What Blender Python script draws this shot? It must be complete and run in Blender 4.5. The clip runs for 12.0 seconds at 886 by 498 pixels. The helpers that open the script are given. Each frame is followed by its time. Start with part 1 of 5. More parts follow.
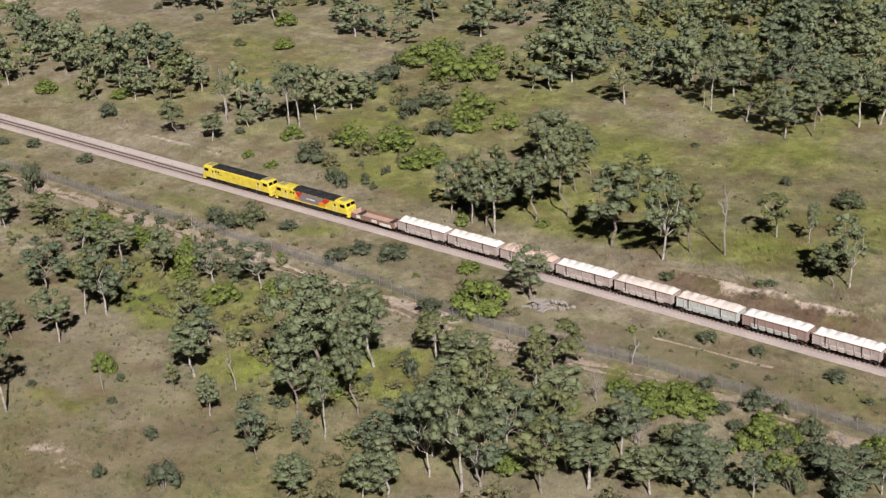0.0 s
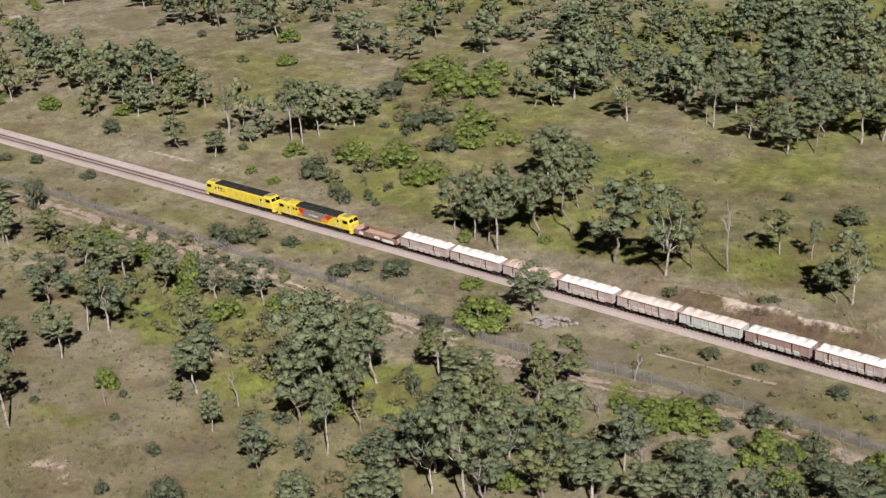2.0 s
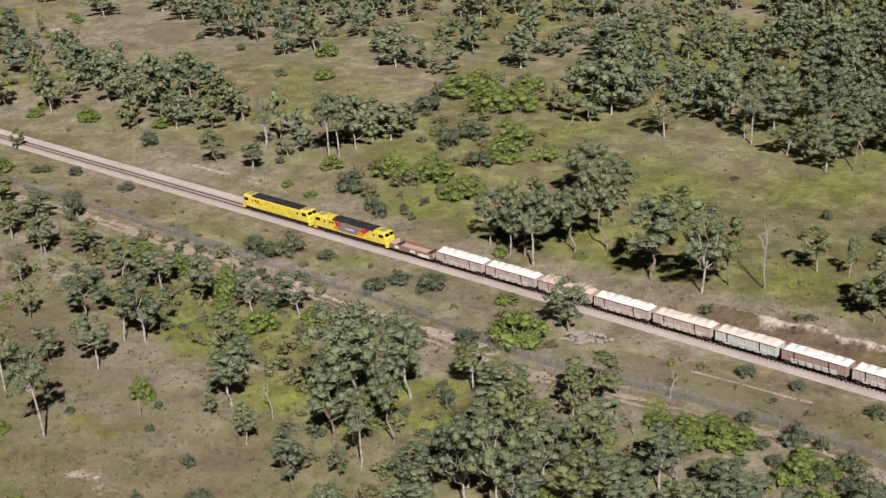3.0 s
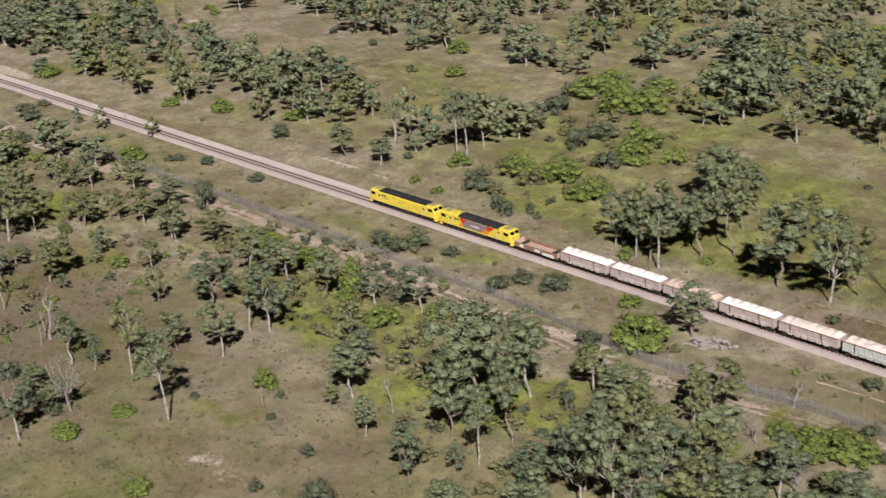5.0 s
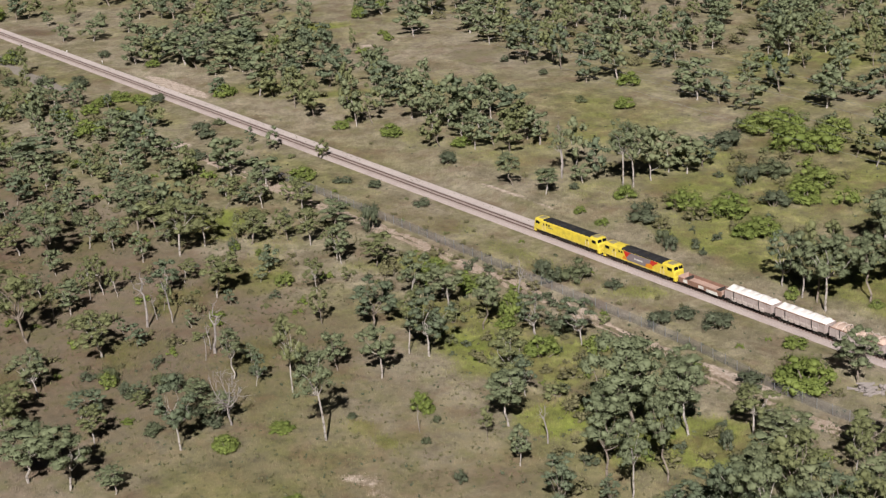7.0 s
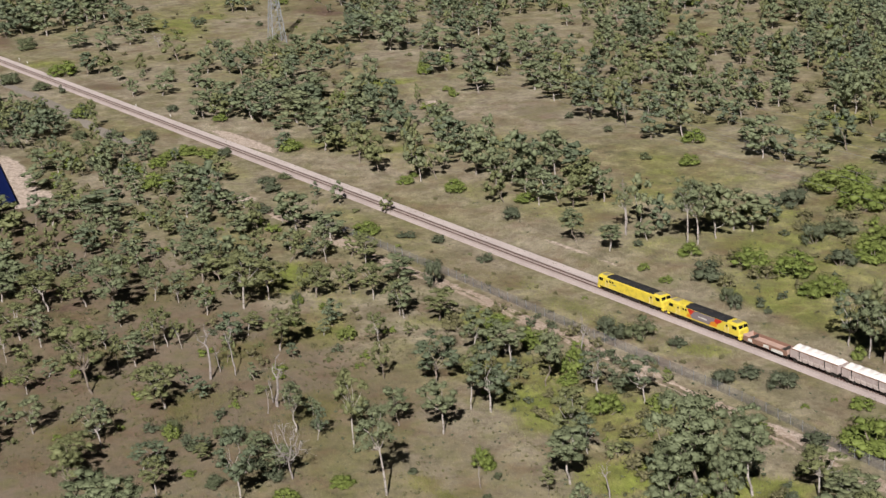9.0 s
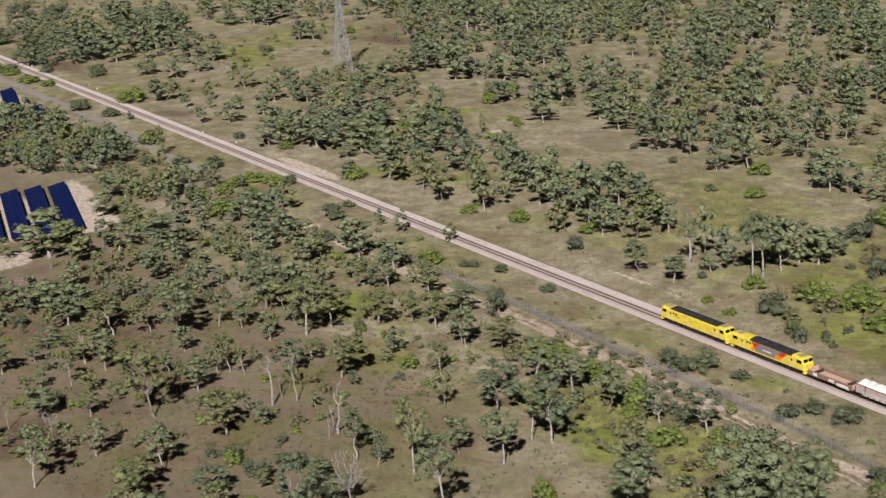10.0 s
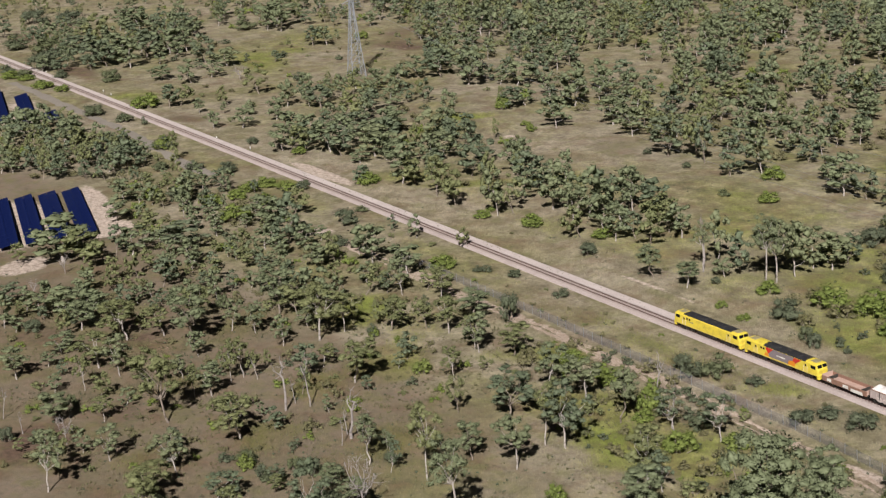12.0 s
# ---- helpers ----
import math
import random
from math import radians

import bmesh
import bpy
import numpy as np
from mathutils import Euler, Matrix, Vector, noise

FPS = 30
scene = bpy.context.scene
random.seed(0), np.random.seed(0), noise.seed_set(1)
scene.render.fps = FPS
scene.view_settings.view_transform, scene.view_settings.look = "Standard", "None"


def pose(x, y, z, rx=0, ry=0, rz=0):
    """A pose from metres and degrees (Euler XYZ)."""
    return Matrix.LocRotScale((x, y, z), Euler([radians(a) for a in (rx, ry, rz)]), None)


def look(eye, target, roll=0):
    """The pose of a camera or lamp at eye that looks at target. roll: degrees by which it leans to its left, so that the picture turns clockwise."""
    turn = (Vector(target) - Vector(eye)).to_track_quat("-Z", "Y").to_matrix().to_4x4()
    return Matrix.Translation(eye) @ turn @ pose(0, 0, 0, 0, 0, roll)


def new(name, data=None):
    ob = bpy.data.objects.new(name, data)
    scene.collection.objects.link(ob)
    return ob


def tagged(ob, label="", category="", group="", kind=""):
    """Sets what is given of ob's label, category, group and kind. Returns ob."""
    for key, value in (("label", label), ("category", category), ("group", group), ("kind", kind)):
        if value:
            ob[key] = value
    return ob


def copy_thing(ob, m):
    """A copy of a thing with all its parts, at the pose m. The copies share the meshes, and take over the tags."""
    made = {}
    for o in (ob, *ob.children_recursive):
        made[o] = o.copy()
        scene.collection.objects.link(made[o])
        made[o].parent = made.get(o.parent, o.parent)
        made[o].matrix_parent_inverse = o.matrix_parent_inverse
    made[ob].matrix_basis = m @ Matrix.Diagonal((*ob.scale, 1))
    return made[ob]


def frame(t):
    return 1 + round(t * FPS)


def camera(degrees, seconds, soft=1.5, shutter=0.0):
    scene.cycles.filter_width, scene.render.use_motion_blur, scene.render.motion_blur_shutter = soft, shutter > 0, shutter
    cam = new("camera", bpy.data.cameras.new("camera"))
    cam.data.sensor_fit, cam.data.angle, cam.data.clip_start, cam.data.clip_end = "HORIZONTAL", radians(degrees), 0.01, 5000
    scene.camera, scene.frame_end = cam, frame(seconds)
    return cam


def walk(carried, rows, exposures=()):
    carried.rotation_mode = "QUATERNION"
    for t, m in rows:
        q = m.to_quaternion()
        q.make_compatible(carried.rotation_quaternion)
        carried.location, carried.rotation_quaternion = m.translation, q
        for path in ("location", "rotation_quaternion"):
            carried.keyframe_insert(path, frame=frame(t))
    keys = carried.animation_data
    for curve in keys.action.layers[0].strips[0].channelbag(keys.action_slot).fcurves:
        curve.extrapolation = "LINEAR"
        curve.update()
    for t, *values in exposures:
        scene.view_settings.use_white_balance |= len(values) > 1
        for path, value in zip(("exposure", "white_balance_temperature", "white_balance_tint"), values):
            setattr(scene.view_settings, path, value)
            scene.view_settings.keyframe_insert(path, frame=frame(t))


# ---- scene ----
EYE = (0.0, -190.7, 110.0)


def aim(rx, ry, rz):
    return pose(*EYE, rx, ry, rz)


cam = camera(31.82, 12.0, soft=1.32, shutter=0.5)
walk(cam, [
    (0, aim(66.497, 3.426, 39.964)),
    (0.5, aim(66.519, 3.42, 39.891)),
    (1, aim(66.547, 3.43, 39.828)),
    (1.5, aim(66.767, 3.423, 39.781)),
    (2, aim(67.099, 3.445, 40.064)),
    (2.5, aim(67.518, 3.466, 40.687)),
    (2.7, aim(67.65, 3.471, 41)),
    (4.3, aim(67.542, 3.477, 44.194)),
    (4.5, aim(67.596, 3.48, 44.812)),
    (5, aim(67.962, 3.447, 46.452)),
    (5.5, aim(68.368, 3.426, 48.429)),
    (6, aim(68.725, 3.376, 51.292)),
    (6.5, aim(68.999, 3.362, 52.719)),
    (7, aim(69.411, 3.423, 52.897)),
    (7.2, aim(69.58, 3.444, 53.028)),
    (8.8, aim(71.336, 3.622, 54.966)),
    (9, aim(71.602, 3.645, 55.289)),
    (9.5, aim(72.24, 3.667, 56.369)),
    (10, aim(72.821, 3.66, 57.726)),
    (10.5, aim(73.23, 3.717, 58.206)),
    (11, aim(73.23, 3.717, 58.206)),
    (11.5, aim(73.135, 3.717, 58.206)),
    (12, aim(73.045, 3.786, 58.196)),
])

# ---- sky, sun ----
SUN_AZIMUTH, SUN_ELEVATION = radians(-40), radians(39)  # from +x, towards -y
sun_way = Vector((math.cos(SUN_AZIMUTH) * math.cos(SUN_ELEVATION), math.sin(SUN_AZIMUTH) * math.cos(SUN_ELEVATION), math.sin(SUN_ELEVATION)))
world = bpy.data.worlds.new("sky")
scene.world = world
world.use_nodes = True
wt = world.node_tree
sky = wt.nodes.new("ShaderNodeTexSky")
sky.sky_type, sky.sun_disc, sky.sun_elevation = "NISHITA", False, SUN_ELEVATION
sky.sun_rotation = radians(90) - SUN_AZIMUTH
sky.air_density, sky.dust_density = 1.0, 2.0
wt.links.new(sky.outputs[0], wt.nodes["Background"].inputs[0])
wt.nodes["Background"].inputs[1].default_value = 0.0044
sun = new("sun", bpy.data.lights.new("sun", "SUN"))
sun.data.energy, sun.data.angle, sun.data.color = 5.0, radians(0.53), (1.0, 0.94, 0.875)
sun.matrix_world = look((0, 0, 200), Vector((0, 0, 200)) - sun_way)
scene.view_settings.exposure = 0.31


# ---- materials ----
def shader(name, rough=0.8, metal=0.0):
    m = bpy.data.materials.new(name)
    m.use_nodes = True
    b = m.node_tree.nodes["Principled BSDF"]
    b.inputs["Roughness"].default_value, b.inputs["Metallic"].default_value = rough, metal
    b.inputs["Specular IOR Level"].default_value = 0.3
    return m, m.node_tree, b


def spot_noise(t, scale, detail=4.0, rough=0.6, coords="Object"):
    tc, n = t.nodes.new("ShaderNodeTexCoord"), t.nodes.new("ShaderNodeTexNoise")
    n.inputs["Scale"].default_value, n.inputs["Detail"].default_value, n.inputs["Roughness"].default_value = scale, detail, rough
    t.links.new(tc.outputs[coords], n.inputs["Vector"])
    return n.outputs["Fac"]


def ramp(t, fac, *stops):
    r = t.nodes.new("ShaderNodeValToRGB")
    while len(r.color_ramp.elements) < len(stops):
        r.color_ramp.elements.new(0.5)
    for e, (p, c) in zip(r.color_ramp.elements, stops):
        e.position, e.color = p, (*c, 1) if len(c) == 3 else c
    t.links.new(fac, r.inputs[0])
    return r.outputs[0]


def blend(t, fac, a, b, how="MIX"):
    m = t.nodes.new("ShaderNodeMix")
    m.data_type, m.blend_type = "RGBA", how
    for k, v in ((0, fac), (6, a), (7, b)):
        if isinstance(v, (int, float)):
            m.inputs[k].default_value = v
        elif isinstance(v, tuple):
            m.inputs[k].default_value = (*v, 1)
        else:
            t.links.new(v, m.inputs[k])
    return m.outputs[2]


def calc(t, how, a, b=0.0, clamp=False):
    m = t.nodes.new("ShaderNodeMath")
    m.operation, m.use_clamp = how, clamp
    for k, v in ((0, a), (1, b)):
        if isinstance(v, (int, float)):
            m.inputs[k].default_value = v
        else:
            t.links.new(v, m.inputs[k])
    return m.outputs[0]


def relief(t, b, fac, strength=0.5, distance=0.05):
    n = t.nodes.new("ShaderNodeBump")
    n.inputs["Strength"].default_value, n.inputs["Distance"].default_value = strength, distance
    t.links.new(fac, n.inputs["Height"])
    t.links.new(n.outputs[0], b.inputs["Normal"])


def grey(v):
    return (v, v, v)


def painted(name, colour, dirt=(0.12, 0.09, 0.06), amount=0.35, rough=0.45, metal=0.0, scale=0.8):
    """Weathered paint: broad fading, streaks of dirt and fine specks."""
    m, t, b = shader(name, rough, metal)
    broad, fine = spot_noise(t, scale), spot_noise(t, scale * 9, 5.0, 0.7)
    faded = blend(t, ramp(t, broad, (0.35, grey(0.0)), (0.7, grey(1.0))), colour, tuple(min(1, c * 0.82 + 0.02) for c in colour))
    worn = ramp(t, calc(t, "MULTIPLY", broad, fine), (0.26, grey(0.0)), (0.42, grey(amount)))
    t.links.new(blend(t, worn, faded, dirt), b.inputs["Base Color"])
    relief(t, b, fine, 0.15, 0.02)
    return m


def foliage(name, dark, light, dry):
    """Leaves: sprays of older and younger growth, each leaf a little apart, each plant its own cast."""
    m, t, b = shader(name, 0.6)
    geo, info = t.nodes.new("ShaderNodeNewGeometry"), t.nodes.new("ShaderNodeObjectInfo")
    spray = ramp(t, spot_noise(t, 0.55, 3.0, 0.6), (0.36, grey(0.0)), (0.64, grey(1.0)))
    mixed = calc(t, "ADD", calc(t, "MULTIPLY", spray, 0.6), calc(t, "MULTIPLY", geo.outputs["Random Per Island"], 0.4))
    cast = ramp(t, info.outputs["Random"], (0.0, grey(0.0)), (0.55, grey(0.12)), (1.0, grey(0.6)))
    t.links.new(blend(t, cast, blend(t, mixed, dark, light), dry), b.inputs["Base Color"])
    b.inputs["Specular IOR Level"].default_value = 0.2
    return m


def bark(name, pale, dark, scale=1.5):
    m, t, b = shader(name, 0.85)
    n = spot_noise(t, scale, 5.0, 0.7)
    t.links.new(ramp(t, n, (0.36, dark), (0.5, pale), (0.8, tuple(c * 0.85 for c in pale))), b.inputs["Base Color"])
    relief(t, b, n, 0.4, 0.05)
    return m


LEAF_GUM = foliage("gum_leaves", (0.104, 0.125, 0.0703), (0.192, 0.224, 0.131), (0.186, 0.203, 0.112))
LEAF_DARK = foliage("dark_gum_leaves", (0.08, 0.102, 0.0627), (0.156, 0.19, 0.122), (0.14, 0.163, 0.103))
LEAF_OLIVE = foliage("olive_leaves", (0.106, 0.12, 0.0551), (0.196, 0.213, 0.101), (0.185, 0.196, 0.0931))
LEAF_GREEN = foliage("acacia_leaves", (0.0997, 0.135, 0.034), (0.195, 0.242, 0.062), (0.166, 0.195, 0.06))
LEAF_SHRUB = foliage("shrub_leaves", (0.06, 0.072, 0.046), (0.125, 0.145, 0.095), (0.128, 0.145, 0.066))
LEAF_DRY = foliage("dry_scrub_leaves", (0.09, 0.088, 0.045), (0.2, 0.19, 0.102), (0.19, 0.174, 0.095))
BARK_PALE = bark("pale_bark", (0.44, 0.405, 0.385), (0.15, 0.125, 0.11))
BARK_GREY = bark("grey_bark", (0.26, 0.22, 0.19), (0.1, 0.08, 0.065))
WOOD_DEAD = bark("bleached_wood", (0.33, 0.3, 0.295), (0.19, 0.165, 0.16))
YELLOW = painted("yellow_paint", (0.76, 0.61, 0.07), dirt=(0.3, 0.2, 0.05), amount=0.55)
YELLOW_PALE = painted("faded_yellow_paint", (0.66, 0.52, 0.13), dirt=(0.25, 0.18, 0.08), amount=0.6)
ROOF_BLACK = painted("sooty_roof", (0.022, 0.022, 0.026), dirt=(0.06, 0.055, 0.05), rough=0.6)
RED = painted("red_paint", (0.6, 0.035, 0.02), amount=0.2)
ORANGE = painted("orange_paint", (0.75, 0.27, 0.02), amount=0.2)
LIVERY_GREY = painted("lavender_grey_paint", (0.235, 0.2, 0.225), amount=0.3)
CAB_GREY = painted("sooty_cab_roof", (0.34, 0.3, 0.17), dirt=(0.12, 0.1, 0.07), amount=0.7, rough=0.7)
STEEL_GREY = painted("grey_paint", (0.17, 0.17, 0.18), amount=0.25)
WHITE = painted("white_paint", (0.75, 0.74, 0.72), amount=0.25)
UNDER = painted("grimy_steel", (0.035, 0.032, 0.03), dirt=(0.09, 0.07, 0.05), rough=0.7)
RUST = painted("rusty_steel", (0.27, 0.155, 0.115), dirt=(0.1, 0.06, 0.045), amount=0.6, rough=0.85)
RUST_PALE = painted("pale_rust", (0.5, 0.35, 0.3), dirt=(0.33, 0.2, 0.16), amount=0.6, rough=0.85)
SIDE_BROWN = painted("brown_wagon_side", (0.44, 0.37, 0.365), dirt=(0.22, 0.135, 0.115), amount=0.8, rough=0.8)
SIDE_MAROON = painted("maroon_wagon_side", (0.32, 0.22, 0.205), dirt=(0.45, 0.38, 0.35), amount=0.5, rough=0.8)
SIDE_PALE = painted("pale_grey_wagon_side", (0.5, 0.52, 0.52), dirt=(0.25, 0.22, 0.2), amount=0.5, rough=0.7)
TARP_WHITE = painted("white_tarpaulin", (0.8, 0.765, 0.765), dirt=(0.6, 0.53, 0.51), amount=0.4, rough=0.75, scale=0.5)
DOOR_PALE = painted("worn_door_paint", (0.56, 0.49, 0.475), dirt=(0.3, 0.2, 0.17), amount=0.6, rough=0.75)
TARP_TAN = painted("tan_tarpaulin", (0.56, 0.42, 0.36), dirt=(0.38, 0.27, 0.23), amount=0.5, rough=0.8, scale=0.5)
TARP_CREAM = painted("cream_tarpaulin", (0.68, 0.6, 0.575), dirt=(0.48, 0.375, 0.335), amount=0.5, rough=0.8, scale=0.5)
RAIL = painted("worn_rail", (0.1, 0.058, 0.05), dirt=(0.06, 0.035, 0.03), rough=0.6, metal=0.2)
SLEEPER = painted("timber_sleeper", (0.38, 0.32, 0.3), dirt=(0.23, 0.185, 0.17), amount=0.5, rough=0.9)
PYLON_STEEL = painted("weathered_pylon_steel", (0.3, 0.32, 0.36), dirt=(0.2, 0.2, 0.21), amount=0.3, rough=0.6, metal=0.2)
GALV = painted("galvanised_steel", (0.32, 0.33, 0.35), dirt=(0.3, 0.3, 0.3), amount=0.3, rough=0.5, metal=0.4)
STONE = painted("grey_rock", (0.33, 0.295, 0.29), dirt=(0.2, 0.17, 0.16), amount=0.6, rough=0.95, scale=1.5)
GLASS = shader("dark_cab_glass", 0.08)[0]
GLASS.node_tree.nodes["Principled BSDF"].inputs["Base Color"].default_value = (0.008, 0.009, 0.011, 1)

# blue solar glass with its cell grid
PANEL, t, b = shader("solar_glass", 0.35)
b.inputs["Specular IOR Level"].default_value = 0.12
tc, brick = t.nodes.new("ShaderNodeTexCoord"), t.nodes.new("ShaderNodeTexBrick")
brick.offset = 0.0
for k, v in (("Scale", 1.0), ("Mortar Size", 0.035), ("Brick Width", 1.0), ("Row Height", 2.0)):
    brick.inputs[k].default_value = v
brick.inputs["Color1"].default_value, brick.inputs["Color2"].default_value = (0.004, 0.009, 0.058, 1), (0.008, 0.017, 0.095, 1)
brick.inputs["Mortar"].default_value = (0.015, 0.022, 0.09, 1)
t.links.new(tc.outputs["Object"], brick.inputs["Vector"])
t.links.new(brick.outputs[0], b.inputs["Base Color"])

# wire netting: mostly holes
NETTING, t, b = shader("wire_netting", 0.6, 0.2)
b.inputs["Base Color"].default_value = (0.25, 0.25, 0.29, 1)
b.inputs["Alpha"].default_value = 0.34

# ground: dry grass with green, bare and stony stretches told by the cover attribute
GROUND, t, b = shader("grassland", 0.95)
att = t.nodes.new("ShaderNodeAttribute")
att.attribute_name = "cover"
sep = t.nodes.new("ShaderNodeSeparateColor")
t.links.new(att.outputs["Color"], sep.inputs[0])
wide, mid, fine = spot_noise(t, 0.018, 5.0, 0.6), spot_noise(t, 0.16, 7.0, 0.72), spot_noise(t, 0.75, 7.0, 0.78)
straw = ramp(t, mid, (0.34, (0.215, 0.179, 0.133)), (0.5, (0.365, 0.315, 0.239)), (0.66, (0.51, 0.451, 0.354)))
olive = ramp(t, mid, (0.34, (0.137, 0.126, 0.0719)), (0.5, (0.278, 0.247, 0.148)), (0.66, (0.415, 0.366, 0.224)))
grass = blend(t, ramp(t, wide, (0.4, grey(0.0)), (0.55, grey(1.0))), olive, straw)
lush = ramp(t, mid, (0.32, (0.12, 0.125, 0.0414)), (0.5, (0.257, 0.26, 0.0923)), (0.66, (0.466, 0.42, 0.218)))
clods = calc(t, "ADD", calc(t, "MULTIPLY", fine, 0.4), calc(t, "MULTIPLY", mid, 0.6))
bare = ramp(t, clods, (0.34, (0.0852, 0.0542, 0.0378)), (0.5, (0.166, 0.11, 0.0832)), (0.66, (0.248, 0.179, 0.136)))
pale = ramp(t, fine, (0.3, (0.42, 0.33, 0.275)), (0.55, (0.62, 0.515, 0.45)), (0.8, (0.76, 0.66, 0.59)))
breakup = calc(t, "SUBTRACT", calc(t, "ADD", calc(t, "MULTIPLY", fine, 0.7), calc(t, "MULTIPLY", mid, 0.7)), 0.7)


def cover(channel, sharp):
    return calc(t, "MULTIPLY", calc(t, "ADD", calc(t, "SUBTRACT", channel, 0.5), breakup), sharp, True)


rusty = ramp(t, spot_noise(t, 0.045, 6.0, 0.7), (0.52, grey(0.0)), (0.68, grey(0.5)))
meadow = calc(t, "MULTIPLY", sep.outputs[1], calc(t, "SUBTRACT", calc(t, "MULTIPLY", spot_noise(t, 0.03, 4.0, 0.6), 2.6), 0.25))
colour = blend(t, rusty, blend(t, cover(meadow, 2.2), grass, lush), (0.205, 0.135, 0.08))
green = ramp(t, mid, (0.32, (0.128, 0.165, 0.03)), (0.5, (0.232, 0.278, 0.058)), (0.66, (0.34, 0.368, 0.105)))
colour = blend(t, cover(calc(t, "SUBTRACT", meadow, 0.36), 2.2), colour, green)
dull = ramp(t, spot_noise(t, 0.07, 5.0, 0.65), (0.5, grey(0.0)), (0.66, grey(0.5)))
colour = blend(t, dull, blend(t, cover(sep.outputs[0], 2.6), colour, bare), (0.18, 0.163, 0.092))
red_soil = ramp(t, spot_noise(t, 0.11, 5.0, 0.65), (0.5, grey(0.0)), (0.66, grey(0.5)))
fresh = ramp(t, spot_noise(t, 0.14, 5.0, 0.68), (0.36, grey(0.5)), (0.52, grey(0.0)))
colour = blend(t, fresh, blend(t, red_soil, colour, (0.2, 0.122, 0.08)), (0.175, 0.185, 0.062))
colour = blend(t, cover(sep.outputs[2], 3.5), colour, pale)
speck = ramp(t, fine, (0.3, grey(0.56)), (0.5, grey(0.98)), (0.68, grey(1.22)))
blade = ramp(t, t.nodes.new("ShaderNodeNewGeometry").outputs["Random Per Island"], (0.0, grey(0.78)), (1.0, grey(1.08)))
t.links.new(blend(t, 1.0, blend(t, 1.0, colour, speck, "MULTIPLY"), blade, "MULTIPLY"), b.inputs["Base Color"])
relief(t, b, fine, 0.6, 0.4)


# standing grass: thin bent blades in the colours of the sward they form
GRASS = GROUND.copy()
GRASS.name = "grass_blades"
# one fixed, nearly upright normal lights every blade like the flat ground
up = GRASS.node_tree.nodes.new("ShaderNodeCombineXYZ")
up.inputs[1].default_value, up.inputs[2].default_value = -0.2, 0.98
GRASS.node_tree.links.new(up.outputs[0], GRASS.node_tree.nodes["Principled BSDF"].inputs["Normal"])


def gravel(name, a, c, e, scale=3.0):
    m, t, b = shader(name, 0.95)
    n, w = spot_noise(t, scale, 6.0, 0.8), spot_noise(t, 0.12, 4.0)
    t.links.new(blend(t, ramp(t, w, (0.35, grey(0.0)), (0.7, grey(0.55))), ramp(t, n, (0.3, a), (0.5, c), (0.75, e)), a), b.inputs["Base Color"])
    relief(t, b, n, 0.7, 0.08)
    return m


BALLAST = gravel("ballast", (0.44, 0.375, 0.37), (0.6, 0.525, 0.52), (0.74, 0.665, 0.66))
BALLAST_OILY = gravel("trodden_ballast", (0.29, 0.24, 0.235), (0.41, 0.35, 0.342), (0.53, 0.46, 0.45))
# dark rust-brown that carries the shadow beside the rails in its colour
BALLAST_RAIL_SHADE = gravel("rail_shade_ballast", (0.13, 0.081, 0.0783), (0.202, 0.135, 0.13), (0.286, 0.209, 0.203))
SOIL = gravel("sandy_soil", (0.27, 0.2, 0.16), (0.43, 0.345, 0.29), (0.68, 0.59, 0.52), 1.2)
SEAL = gravel("old_grey_road", (0.19, 0.165, 0.145), (0.26, 0.235, 0.21), (0.33, 0.3, 0.275), 1.5)

# ---- the lie of the land ----
def smooth(t):
    t = min(1.0, max(0.0, t))
    return t * t * (3 - 2 * t)


def height(x, y):
    """The lie of the land: a cutting beside the loaded wagons, a low bank further on, gentle swells elsewhere."""
    cutting = 2.7 * smooth((y - 4.8) / 4.4) * smooth((x + 152) / 26) * (1 - smooth((x + 62) / 25)) * (1 - smooth((y - 18) / 60))
    bank = 0.9 * smooth((y - 6.5) / 3) * (1 - smooth((y - 12) / 12)) * smooth((x + 288) / 18) * (1 - smooth((x + 244) / 14))
    cutting *= 1 + 0.3 * noise.noise((x * 0.21, y * 0.25, 4.0)) * (1 - smooth((y - 10) / 8))
    swell = 0.45 * math.sin(x * 0.047 + 1.3) * math.cos(y * 0.041 + 0.6) * smooth((abs(y) - 9) / 20)
    return cutting + bank + swell


def fence_y(x):
    return -17.6 - 3.6 * math.exp(-((x + 140) / 22) ** 2)


# ---- mesh helpers ----
def part(name, bm, material, parent=None, label=""):
    """Links a bmesh as one mesh object, under a thing or a part."""
    data = bpy.data.meshes.new(name)
    bm.to_mesh(data)
    bm.free()
    return laid(name, data, material, parent, label)


def laid(name, data, material, parent=None, label=""):
    if material and not data.materials:
        data.materials.append(material)
    ob = new(name, data)
    ob.parent = parent
    return tagged(ob, label) if label else ob


def thing(name, label, category, group="", kind=""):
    return tagged(new(name), label, category, group, kind)


def block(bm, x0, x1, y0, y1, z0, z1, bevel=0.0):
    made = bmesh.ops.create_cube(bm, size=1.0, matrix=Matrix.Translation(((x0 + x1) / 2, (y0 + y1) / 2, (z0 + z1) / 2)) @ Matrix.Diagonal((x1 - x0, y1 - y0, z1 - z0, 1)))
    if bevel:
        edges = {e for v in made["verts"] for e in v.link_edges}
        bmesh.ops.bevel(bm, geom=list(edges), offset=bevel, segments=1, affect="EDGES")
    return bm


def boxed(*a, bevel=0.0):
    return block(bmesh.new(), *a, bevel=bevel)


